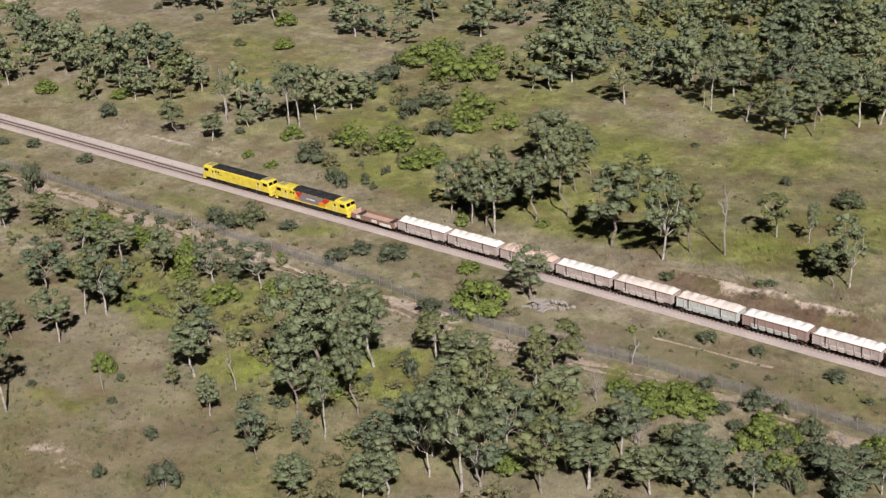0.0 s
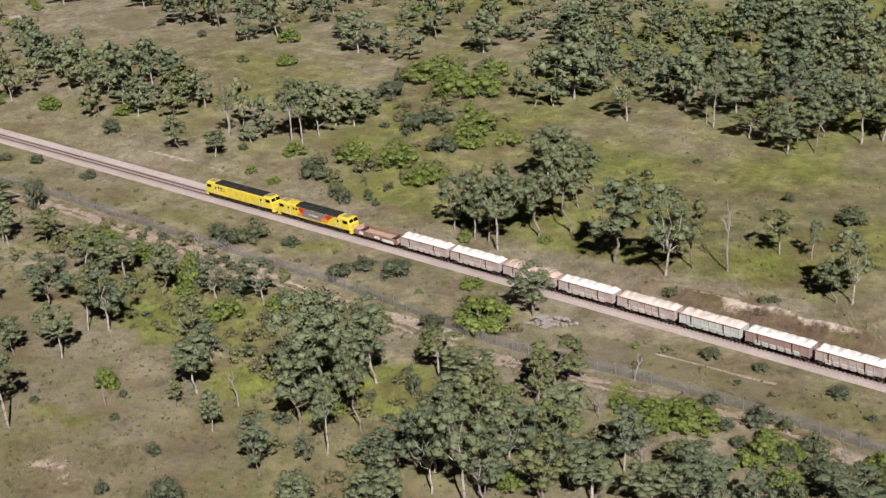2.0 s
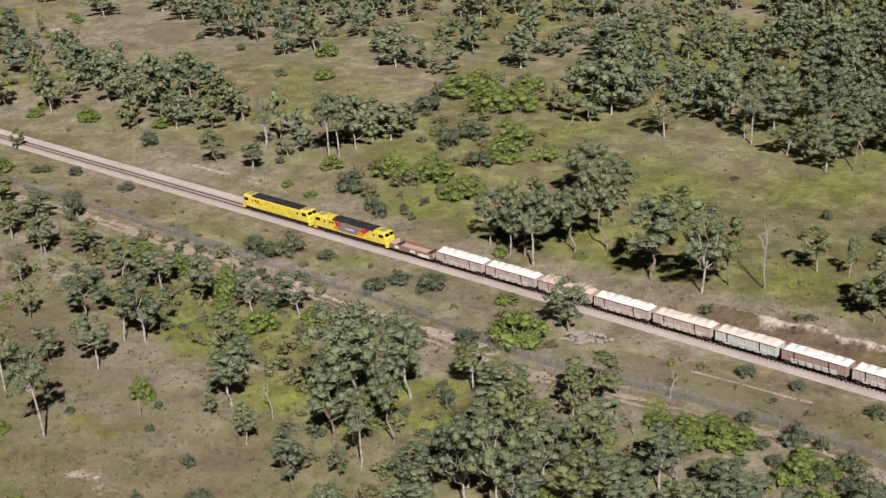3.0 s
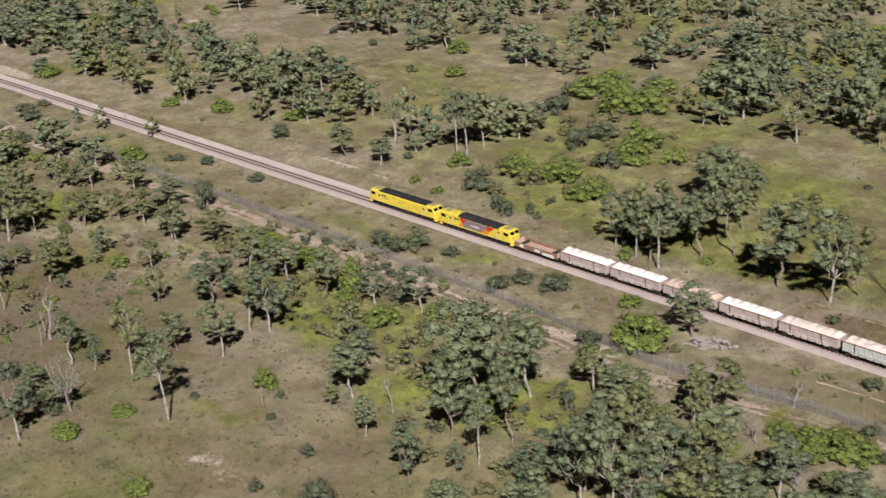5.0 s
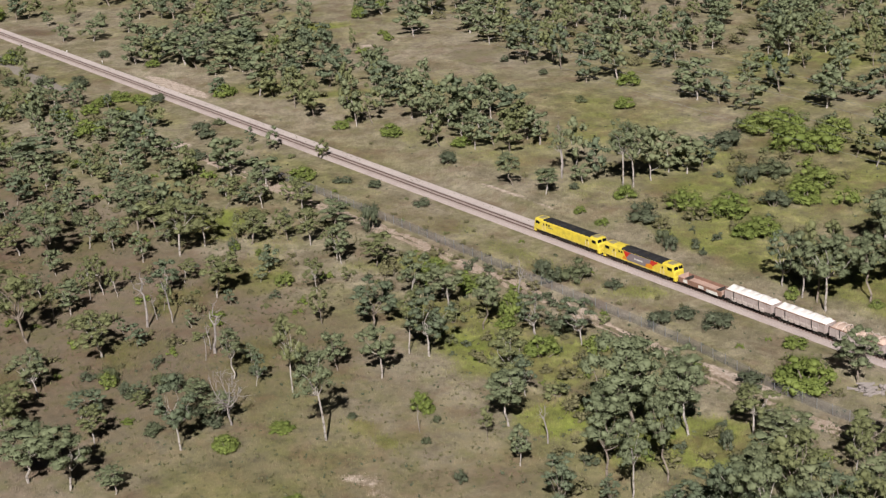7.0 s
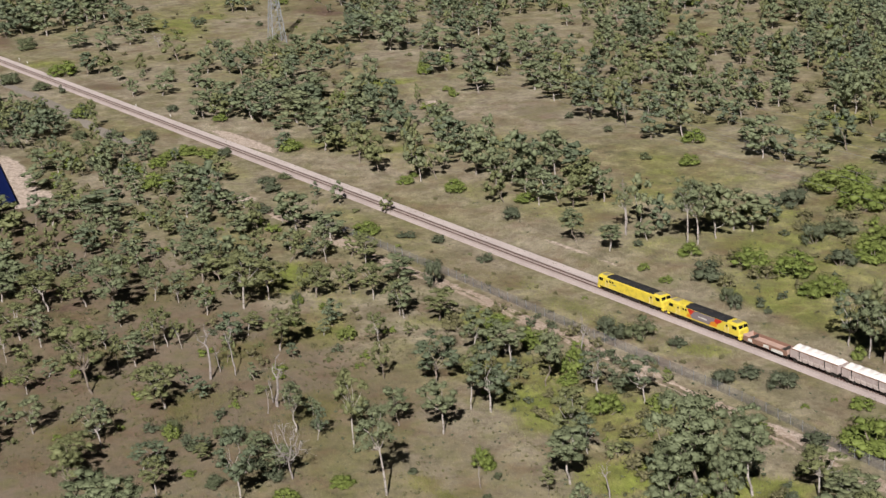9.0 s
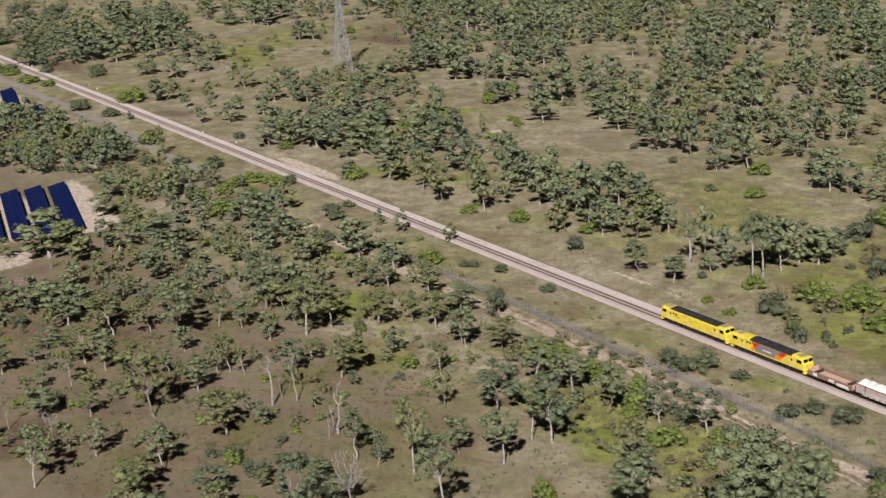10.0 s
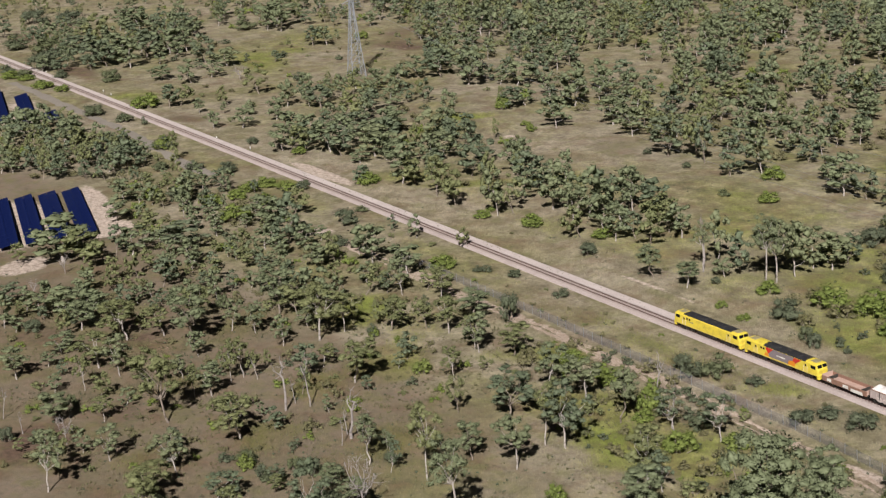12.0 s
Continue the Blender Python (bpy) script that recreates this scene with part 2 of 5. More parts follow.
def tube(bm, a, b, ra, rb, sides=6):
    a, b = Vector(a), Vector(b)
    way = b - a
    turn = way.to_track_quat("Z", "Y").to_matrix()
    rings = []
    for p, r in ((a, ra), (b, rb)):
        rings.append([bm.verts.new(p + turn @ Vector((r * math.cos(k * math.tau / sides), r * math.sin(k * math.tau / sides), 0))) for k in range(sides)])
    for k in range(sides):
        bm.faces.new((rings[0][k], rings[0][(k + 1) % sides], rings[1][(k + 1) % sides], rings[1][k]))
    bm.faces.new(rings[0][::-1])
    bm.faces.new(rings[1])
    return bm


def loft(bm, sections, closed=True):
    """Joins rings of equal counts into a skin with end caps."""
    rings = [[bm.verts.new(p) for p in s] for s in sections]
    n = len(rings[0])
    for a, b in zip(rings, rings[1:]):
        for k in range(n if closed else n - 1):
            bm.faces.new((a[k], a[(k + 1) % n], b[(k + 1) % n], b[k]))
    if closed:
        bm.faces.new(rings[0][::-1])
        bm.faces.new(rings[-1])
    bmesh.ops.recalc_face_normals(bm, faces=bm.faces)
    return bm


def mesh_of(name, verts, faces):
    data = bpy.data.meshes.new(name)
    data.from_pydata(verts, [], faces)
    data.update()
    return data


# ---- ground ----
def spaced(lo, hi, step, reach):
    core = list(np.arange(lo, hi + 0.01, step))
    out, s = [], step
    while not out or out[-1] < reach:
        s *= 1.18
        out.append((out[-1] if out else 0.0) + s)
    return [lo - d for d in reversed(out)] + core + [hi + d for d in out]


# soil, green and pale stretches: x, y, half length, half width, turn in degrees, channel, strength
STRETCHES_NEAR = [
    (-116, 7.4, 15, 2.6, 0, 0, 1.1), (-97, 7.4, 11, 2.6, 0, 0, 1.1), (-111, 8.9, 8.5, 1.1, -3, 2, 0.82), (-121, 8.6, 5, 0.6, 0, 2, 0.6), (-113, 7.4, 4, 0.6, 8, 2, 0.5), (-98.5, 8.7, 6.5, 1.4, -3, 2, 0.88), (-87, 8.2, 2.5, 1.0, 0, 2, 0.7),
    (-166, -53, 7, 6, 0, 1, 1.0), (-144, -41, 12, 7, 0, 1, 1.0), (-199, -43, 16, 7, -20, 1, 1.0), (-157, -40, 9, 5, 0, 1, 0.9),
    (-183, -76, 3, 1.5, 0, 1, 0.9), (-177, -76, 3, 1.2, 0, 1, 0.8), (-238, -21.5, 34, 2.0, 0, 2, 0.56), (-163, -86, 5, 2.5, 0, 2, 0.5), (-172, -82, 42, 16, 25, 0, 0.55), (-218, -70, 30, 14, 10, 0, 0.5),
]
STRETCHES_LINE = [
    (-158, -21.5, 8, 1.8, 0, 2, 0.95), (-150, -22, 6, 1.6, 0, 2, 0.9), (-255, 11, 9, 1.3, 0, 2, 0.85), (-242, 11, 5, 1.3, 0, 2, 0.7),
    (-402, 7.6, 21, 3.0, 0, 2, 1.2), (-170, 30, 16, 10, 0, 1, 0.75), (-185, 52, 26, 13, 20, 1, 0.8), (-128, 16, 16, 5, 0, 1, 0.75),
    (-212, -12, 14, 4, 0, 1, 0.6), (-140, -12, 20, 3, 0, 0, 0.5), (-106, -11, 32, 5, 0, 0, 0.6), (-118, -15, 40, 2, 0, 0, 0.56), (-165, -9, 30, 4, 0, 0, 0.48), (-230, 24, 70, 7, 4, 1, 0.45), (-330, 24, 50, 7, 0, 1, 0.4), (-240, -9, 40, 3, 0, 1, 0.5), (-212, 26, 14, 7, 0, 1, 0.5), (-220, 70, 30, 10, 0, 1, 0.55),
]
STRETCHES_CLEARINGS = [
    (-284, -44, 9, 13, 48, 1, 0.85), (-253, -54, 10, 12, 49, 1, 0.9), (-252, -71, 7, 9, 49, 1, 0.75), (-295, -67, 6, 9, 48, 1, 0.75), (-220, -73, 8, 10, 50, 1, 0.85),
    (-236, -89, 7, 9, 50, 1, 0.7), (-270, -91, 6, 9, 49, 1, 0.65), (-242, -111, 6, 7, 50, 1, 0.6), (-262, -124, 8, 13, 50, 0, 0.95), (-265, -107, 6, 9, 50, 0, 0.8),
    (-209, -37, 16, 9, 53, 1, 1), (-237, -30, 14, 6, 55, 1, 0.85), (-186, -44, 12, 7, 51, 1, 0.95), (-147, -40, 12, 6, 44, 1, 1.05), (-180, -30, 10, 6, 48, 1, 0.95), (-148, -51, 8, 5, 46, 1, 0.9),
    (-188, -38, 34, 15, 12, 1, 0.72), (-125, -42, 30, 14, 10, 1, 0.6),
    (-197, -45, 6, 5, 33, 1, 1.15), (-207, -34, 4, 8, 32, 1, 1.1), (-166, -50, 5, 5, 33, 1, 1.1), (-177, -39, 5, 8, 33, 1, 1.15), (-143, -41, 6, 9, 34, 1, 1.15), (-193, -7, 6, 4, 32, 1, 0.8),
    (-119, 25, 7, 5, 32, 1, 1.15), (-131, 17, 6, 4, 32, 1, 1.0), (-114, -25, 2, 7, 34, 1, 1.0), (-170, -85, 5, 2, 34, 2, 0.6), (-157, -70, 8, 5, 34, 0, 0.68), (-210, -22, 75, 2.4, 0, 0, 0.62), (-115, -24, 40, 2.0, 0, 0, 0.6),
    (-634, 18, 13, 9, 39, 0, 1.4), (-780, 52, 14, 42, 35, 0, 0.9), (-510, 10, 14, 6, 20, 0, 0.85), (-300, -89, 9, 6, 48, 0, 0.95), (-317, -105, 9, 8, 48, 0, 0.85), (-348, -22, 6, 3, 45, 2, 0.9),
    (-605, 157, 16, 30, 36, 0, 0.8), (-354, -60, 9, 7, 46, 0, 0.65), (-642, 130, 14, 34, 36, 1, 0.75), (-381, 25, 12, 10, 44, 1, 0.8), (-606, 87, 24, 29, 37, 1, 0.75), (-318, -39, 7, 13, 47, 1, 0.7), (-267, -40, 8, 14, 48, 1, 0.6),
]
STRETCHES_FAR = [
    (-392, 78, 30, 9, -25, 2, 0.46), (-443, 93, 18, 8, 0, 2, 0.42), (-490, 104, 24, 8, 10, 2, 0.36), (-583, 138, 22, 10, 0, 2, 0.42), (-295, -90, 8, 5, 48, 2, 0.45), (-310, -104, 7, 6, 48, 2, 0.4),
    (-364, 88, 22, 9, -30, 0, 0.6), (-398, 74, 7, 2, 0, 2, 0.95), (-635, 16, 22, 5, 0, 0, 1.0), (-583, 140, 26, 10, 0, 0, 0.95),
    (-414, -57, 30, 4.5, -12, 2, 1.15), (-390, -62, 9, 6, -50, 2, 1.1), (-374, -91, 9, 7, -50, 2, 1.0), (-416, -82, 29, 15, -14, 2, 1.0), (-565, -32, 40, 8, -16, 2, 0.9),
    (-322, -86, 34, 12, 10, 0, 0.75), (-500, 60, 40, 9, 20, 0, 0.5), (-600, 110, 50, 9, 20, 1, 0.5), (-262, -104, 44, 20, 10, 0, 0.6), (-470, 40, 80, 18, 5, 0, 0.34),
    (-627, 111, 22, 14, 64, 1, 0.95), (-595, 76, 16, 10, 65, 1, 0.8), (-513, 82, 14, 7, 61, 1, 0.9), (-436, 79, 14, 6, 58, 1, 1), (-425, 61, 12, 5, 59, 1, 0.8), (-568, 12, 16, 7, 70, 1, 1),
    (-654, 0, 30, 4, 73, 1, 0.9), (-402, -8, 12, 5, 65, 1, 0.9), (-578, 61, 30, 9, 66, 1, 0.75), (-651, 69, 26, 8, 68, 1, 0.8), (-353, 41, 30, 5, 56, 1, 0.8),
]
xs, ys = spaced(-470, -55, 2.0, 3600), spaced(-135, 130, 2.0, 3600)
stretches = [(a, b, c, d, math.cos(radians(e)), math.sin(radians(e)), f, g) for a, b, c, d, e, f, g in STRETCHES_NEAR + STRETCHES_LINE + STRETCHES_CLEARINGS + STRETCHES_FAR]


def eased(t):
    t = np.clip(t, 0.0, 1.0)
    return t * t * (3 - 2 * t)


def cover_at(x, y):
    """Bare, green and pale shares of the ground at many places."""
    c = np.zeros((len(x), 4), np.float32)
    c[:, 0] = 0.54 * eased((-34 - y) / 30) * (1 + 0.3 * eased((-190 - x) / 30))
    c[:, 1] = 0.82 * eased((y - 8 - 6 * eased((-190 - x) / 50)) / 9) * (1 - 0.2 * eased((-200 - x) / 60) - 0.22 * eased((-280 - x) / 90)) + 0.55 * eased((-4 - y) / 4) * eased((y + 18) / 4) + 0.6 * eased((-26 - y) / 16) * (1 - 0.5 * eased((-215 - x) / 40))
    c[:, 3] = 1.0
    for px, py, la, lb, co, si, ch, power in stretches:
        d = np.hypot(((x - px) * co + (y - py) * si) / la, ((y - py) * co - (x - px) * si) / lb)
        c[:, ch] = np.maximum(c[:, ch], power * (1 - eased((d - 0.55) / 0.8)))
    return c


verts = [(x, y, height(x, y)) for y in ys for x in xs]
tint = cover_at(np.array([v[0] for v in verts]), np.array([v[1] for v in verts]))
n = len(xs)
data = mesh_of("ground", verts, [(j * n + i, j * n + i + 1, (j + 1) * n + i + 1, (j + 1) * n + i) for j in range(len(ys) - 1) for i in range(n - 1)])
data.shade_smooth()
layer = data.color_attributes.new("cover", "FLOAT_COLOR", "POINT")
layer.data.foreach_set("color", tint.ravel())
ground = tagged(laid("ground", data, GROUND), "dry olive grassland with green and bare patches", "ground", kind="structure")


def ribbon(name, material, x0, x1, centre, half, lift, label, step=2.5, ragged=0.25, category="track"):
    """A strip of earth or stone that lies on the land and has uneven edges."""
    verts, faces = [], []
    xs = np.arange(x0, x1 + step, step)
    for k, x in enumerate(xs):
        y = centre(x)
        for s in (-1, -0.5, 0, 0.5, 1):
            e = s * half * max(0.04, 1 + 1.4 * ragged * noise.noise((x * 0.11, s * 3, half)) + ragged * noise.noise((x * 0.7, s * 7, 2)))
            verts.append((x, y + e, height(x, y + e) + lift * (1.0 if abs(s) < 1 else -0.4)))
        if k:
            faces += [(5 * k - 5 + j, 5 * k + j, 5 * k + j + 1, 5 * k - 4 + j) for j in range(4)]
    return tagged(laid(name, mesh_of(name, verts, faces), material), label, category, kind="structure")


def swept(name, outline, x0, x1, step=5.0):
    """An outline of y and z carried along the line."""
    verts, faces = [], []
    m = len(outline)
    for k, x in enumerate(np.arange(x0, x1 + step, step)):
        verts += [(x, y + 0.08 * noise.noise((x * 0.3, y, z)) * (abs(y) > 1.4), z) for y, z in outline]
        if k:
            faces += [(m * (k - 1) + j, m * k + j, m * k + j + 1, m * (k - 1) + j + 1) for j in range(m - 1)]
    return mesh_of(name, verts, faces)


# ---- railway ----
LINE_A, LINE_B = -1400.0, 160.0
TOP = 0.86  # head of the rails
bed = tagged(laid("ballast", swept("ballast", [(-2.0, -0.1), (-1.45, 0.57), (1.65, 0.58), (2.1, 0.42), (4.0, 0.36), (5.0, -0.1)], LINE_A, LINE_B), BALLAST), "pale crushed-stone ballast bed with gravel shoulder", "ballast", kind="structure")
tagged(laid("trodden_ballast", swept("trodden_ballast", [(-1.95, 0.03), (-1.8, 0.22), (-1.45, 0.585), (-1.2, 0.6), (1.2, 0.6), (1.45, 0.59)], LINE_A, LINE_B), BALLAST_OILY), "brown oily ballast between the rails", "ballast", kind="structure")
# dark strips: shadow of the rails and dark sleeper ends, painted as ballast
for c in (-0.57, 0.57):
    tagged(laid("rusty_ballast", swept("rusty_ballast", [(c - 0.19, 0.604), (c - 0.12, 0.612), (c + 0.12, 0.612), (c + 0.19, 0.604)], LINE_A, LINE_B), BALLAST_RAIL_SHADE), "dark rust-brown strip along the foot of a rail, its shadow painted in", "ballast", kind="structure")
railway = thing("railway_track", "single railway track with rusty rails on timber sleepers", "railway", kind="structure")
for side in (-1, 1):
    c = 0.57 * side
    laid("rail", swept("rail", [(c - 0.07, 0.7), (c - 0.035, 0.73), (c - 0.04, TOP), (c + 0.04, TOP), (c + 0.035, 0.73), (c + 0.07, 0.7)], LINE_A, LINE_B, 20.0), RAIL, railway)
verts, faces = [], []
for k in range(int((LINE_B + 760) / 0.7)):
    x, o = -760 + 0.7 * k, len(verts)
    w = random.uniform(-0.04, 0.04)
    verts += [(x + a, b + w, z) for z in (0.56, 0.71) for a, b in ((-0.12, -1.08), (0.12, -1.08), (0.12, 1.08), (-0.12, 1.08))]
    faces += [(o + 4, o + 5, o + 6, o + 7)] + [(o + j, o + (j + 1) % 4, o + 4 + (j + 1) % 4, o + 4 + j) for j in range(4)]
tagged(laid("sleepers", mesh_of("sleepers", verts, faces), SLEEPER, railway), kind="stuff")

for k, (off, half) in enumerate(((-3.0, 0.7), (-4.8, 0.42))):
    ribbon("access_track", SOIL, -335, -60, lambda x: fence_y(x) + off + 0.5 * math.sin(x * 0.05), half, 0.05, "pale sandy wheel rut beside the fence", step=1.0, ragged=2.6)
ribbon("grey_road", SEAL, -640, -425, lambda x: -13.5 - 4.0 * smooth((x + 520) / 90), 2.3, 0.05, "old grey gravel service road", ragged=0.55)
ribbon("foot_track", SOIL, -118, -100, lambda x: -9.0 + 0.06 * (x + 110), 0.35, 0.05, "short pale sandy rut in the verge grass", ragged=0.7)

# ---- train ----
def wheelset(parent, x):
    for side in (-1, 1):
        bm = bmesh.new()
        tube(bm, (x, side * 0.50, 0.43), (x, side * 0.62, 0.43), 0.43, 0.43, 14)
        tube(bm, (x, side * 0.47, 0.43), (x, side * 0.5, 0.43), 0.48, 0.48, 14)
        part("wheel", bm, UNDER, parent)


def bogie(parent, x, axles, wide=2.0):
    bm = bmesh.new()
    reach = max(axles) + 0.55
    for side in (-1, 1):
        y = side * wide / 2
        block(bm, x - reach, x + reach, y - 0.08, y + 0.08, 0.5, 0.78, 0.03)
        for a in axles:
            block(bm, x + a - 0.18, x + a + 0.18, y - 0.12, y + 0.12, 0.25, 0.62, 0.03)
        for a, b in zip(axles, axles[1:]):
            tube(bm, (x + (a + b) / 2, y, 0.3), (x + (a + b) / 2, y, 0.75), 0.14, 0.14, 8)
    block(bm, x - 0.25, x + 0.25, -wide / 2, wide / 2, 0.45, 0.8)
    ob = part("bogie", bm, UNDER, parent)
    for a in axles:
        wheelset(ob, x + a)


def coupler(parent, x, way):
    bm = boxed(min(x, x + way * 0.45), max(x, x + way * 0.45), -0.1, 0.1, 0.75, 0.98, bevel=0.02)
    block(bm, x + way * 0.45 - 0.12, x + way * 0.45 + 0.12, -0.17, 0.17, 0.68, 1.05, 0.03)
    part("coupler", bm, UNDER, parent)


def plate(parent, name, material, pts, side, label="", thick=0.012, flare=1.425):
    """A flat sheet on the side of a body, from its x and z corners."""
    y0, y1 = side * flare, side * (flare + thick)
    bm = loft(bmesh.new(), [[(x, y0, z) for x, z in pts], [(x, y1, z) for x, z in pts]])
    return part(name, bm, material, parent, label)


def locomotive(striped):
    """A full-width diesel with a cab at each end; +x is towards the wagons."""
    loco = thing("locomotive", "yellow diesel locomotive with black roof, red and grey side panels" if striped else "plain yellow diesel locomotive with a black roof", "locomotive")
    ring = lambda x, top, half, low: [(x, -half, low), (x, -half, top - 0.36), (x, -half * 0.88, top - 0.12), (x, -half * 0.5, top), (x, half * 0.5, top), (x, half * 0.88, top - 0.12), (x, half, top - 0.36), (x, half, low)]
    body = loft(bmesh.new(), [ring(-9.85, 2.5, 1.25, 1.1), ring(-9.7, 2.75, 1.36, 1.05), ring(-9.4, 3.74, 1.41, 1.18), ring(-6.9, 3.8, 1.41, 1.22), ring(6.9, 3.8, 1.41, 1.22), ring(9.4, 3.74, 1.41, 1.18), ring(9.7, 2.75, 1.36, 1.05), ring(9.85, 2.5, 1.25, 1.1)])
    body = part("body", body, YELLOW, loco, "glossy yellow body shell")
    x0, x1 = (-7.0, 7.3) if not striped else (-4.6, 6.6)
    lip = (1.425, 3.4) if striped else (1.3, 3.6)
    ring = lambda x: [(x, -lip[0], lip[1]), (x, -1.27, 3.72), (x, -0.72, 3.84), (x, 0.72, 3.84), (x, 1.27, 3.72), (x, *lip), (x, 1.0, 3.4), (x, -1.0, 3.4)]
    roof = part("roof", loft(bmesh.new(), [ring(x0), ring(x1)]), ROOF_BLACK, loco, "sooty black roof")
    for x in (-4.0, -1.5, 4.2):
        bm = tube(bmesh.new(), (x, 0, 3.8), (x, 0, 3.98), 0.62, 0.6, 16)
        tube(bm, (x, 0, 3.98), (x, 0, 4.03), 0.1, 0.1, 8)
        part("roof_fan", bm, ROOF_BLACK, roof)
    part("exhaust_stack", boxed(0.7, 1.5, -0.3, 0.3, 3.8, 4.08, bevel=0.05), UNDER, roof)
    part("roof_hatch", boxed(2.1, 3.2, -0.7, 0.7, 3.8, 3.9, bevel=0.03), ROOF_BLACK, roof)
    for end in (-1, 1):
        part("cab_roof", boxed(min(7.4 * end, 8.9 * end), max(7.4 * end, 8.9 * end), -0.8, 0.8, 3.72, 3.86, bevel=0.05), CAB_GREY, loco, "sooty olive-grey cab roof with air unit")
        tone = YELLOW
        bm = boxed(min(9.35 * end, 10.05 * end), max(9.35 * end, 10.05 * end), -1.3, 1.3, 0.35, 1.5, bevel=0.12)
        part("pilot", bm, tone, loco)
        for side in (-1, 1):
            plate(loco, "side_window", GLASS, [(8.0 * end, 2.5), (9.2 * end, 2.5), (9.2 * end, 3.2), (8.0 * end, 3.2)], side)
            bm = loft(bmesh.new(), [[(9.70 * end, side * 0.1, 2.8), (9.70 * end, side * 1.22, 2.8), (9.51 * end, side * 1.2, 3.45), (9.51 * end, side * 0.1, 3.45)], [(9.6 * end, side * 0.1, 2.8), (9.6 * end, side * 1.22, 2.8), (9.41 * end, side * 1.2, 3.45), (9.41 * end, side * 0.1, 3.45)]])
            part("windscreen", bm, GLASS, loco)
            door = plate(loco, "cab_door", YELLOW_PALE, [(6.35 * end, 1.15), (7.0 * end, 1.15), (7.0 * end, 3.1), (6.35 * end, 3.1)], side, "pale yellow door", 0.02)
            plate(door, "door_window", GLASS, [(6.5 * end, 2.5), (6.85 * end, 2.5), (6.85 * end, 2.95), (6.5 * end, 2.95)], side, flare=1.446)
            for x in (6.2, 7.15):
                part("handrail", tube(bmesh.new(), (x * end, side * 1.5, 1.2), (x * end, side * 1.5, 2.6), 0.025, 0.025, 5), WHITE, loco)
            for z in (0.45, 0.72, 0.98):
                part("step", boxed(6.68 * end - 0.3, 6.68 * end + 0.3, side * 1.25 - 0.1, side * 1.25 + 0.1, z, z + 0.04), UNDER, loco)
            bm = tube(bmesh.new(), (9.62 * end, side * 0.75, 2.1), (9.8 * end, side * 0.75, 2.1), 0.13, 0.13, 10)
            part("headlight", bm, WHITE, loco)
        coupler(loco, 10.0 * end, end)
        bogie(loco, 6.0 * end, (-1.75, 0.0, 1.75))
    for side in (-1, 1):
        plate(loco, "sill", YELLOW_PALE, [(-9.2, 1.14), (9.2, 1.14), (9.2, 1.32), (-9.2, 1.32)], side, thick=0.05)
        for x in (-5.4, -4.7) if striped else (-6.0, -5.2):
            plate(loco, "louvre", GLASS, [(x, 2.65), (x + 0.42, 2.65), (x + 0.42, 3.1), (x, 3.1)], side)
        if striped:
            plate(loco, "grey_panel", LIVERY_GREY, [(-2.9, 1.45), (3.6, 1.45), (4.6, 3.38), (-3.9, 3.38)], side, "lavender-grey livery panel")
            plate(loco, "red_chevron", RED, [(-4.05, 3.38), (-2.75, 2.55), (-1.9, 3.38)], side, flare=1.44)
            plate(loco, "red_chevron", RED, [(-4.05, 3.38), (-3.3, 2.0), (-2.75, 2.55)], side, flare=1.44)
            plate(loco, "red_chevron", RED, [(3.3, 2.55), (4.1, 2.2), (5.6, 3.38), (3.6, 3.38)], side, flare=1.44)
            plate(loco, "orange_chevron", ORANGE, [(2.0, 1.45), (3.9, 1.45), (4.1, 2.2), (3.3, 2.55), (2.3, 2.3)], side, flare=1.44)
            plate(loco, "orange_chevron", ORANGE, [(-4.4, 1.45), (-2.9, 1.45), (-3.3, 2.0), (-3.9, 2.3)], side, flare=1.44)
            for x, w in ((-1.0, 0.55), (-0.3, 1.6)):
                plate(loco, "livery_mark", WHITE, [(x, 2.2), (x + w, 2.2), (x + w, 2.5), (x, 2.5)], side, "plain white marking bar", flare=1.44)
        else:
            plate(loco, "livery_mark", STEEL_GREY, [(-5.2, 2.25), (-3.9, 2.25), (-3.9, 2.42), (-5.2, 2.42)], side, "plain grey marking bar")
            for x in (-2.6, 0.0, 2.6, 5.2):
                plate(loco, "body_panel", YELLOW, [(x - 1.22, 1.5), (x + 1.22, 1.5), (x + 1.22, 3.1), (x - 1.22, 3.1)], side, thick=0.02)
    bm = boxed(-2.9, 2.9, -1.2, 1.2, 0.3, 1.0, bevel=0.15)
    part("fuel_tank", bm, UNDER, loco)
    bm = boxed(-9.2, 9.2, -1.2, 1.2, 0.85, 1.24)
    part("underframe", bm, UNDER, loco)
    return loco


def underframe(wagon, reach):
    bm = boxed(-reach, reach, -0.25, 0.25, 0.72, 1.05)
    for x in (-reach + 0.1, reach - 0.1):
        block(bm, x - 0.1, x + 0.1, -1.25, 1.25, 0.8, 1.08)
    block(bm, -1.2, 1.2, -0.8, 0.8, 0.45, 0.75, 0.05)
    part("underframe", bm, UNDER, wagon)
    for end in (-1, 1):
        coupler(wagon, (reach - 0.02) * end, end)
        bogie(wagon, (reach - 1.75) * end, (-0.87, 0.87), 1.9)


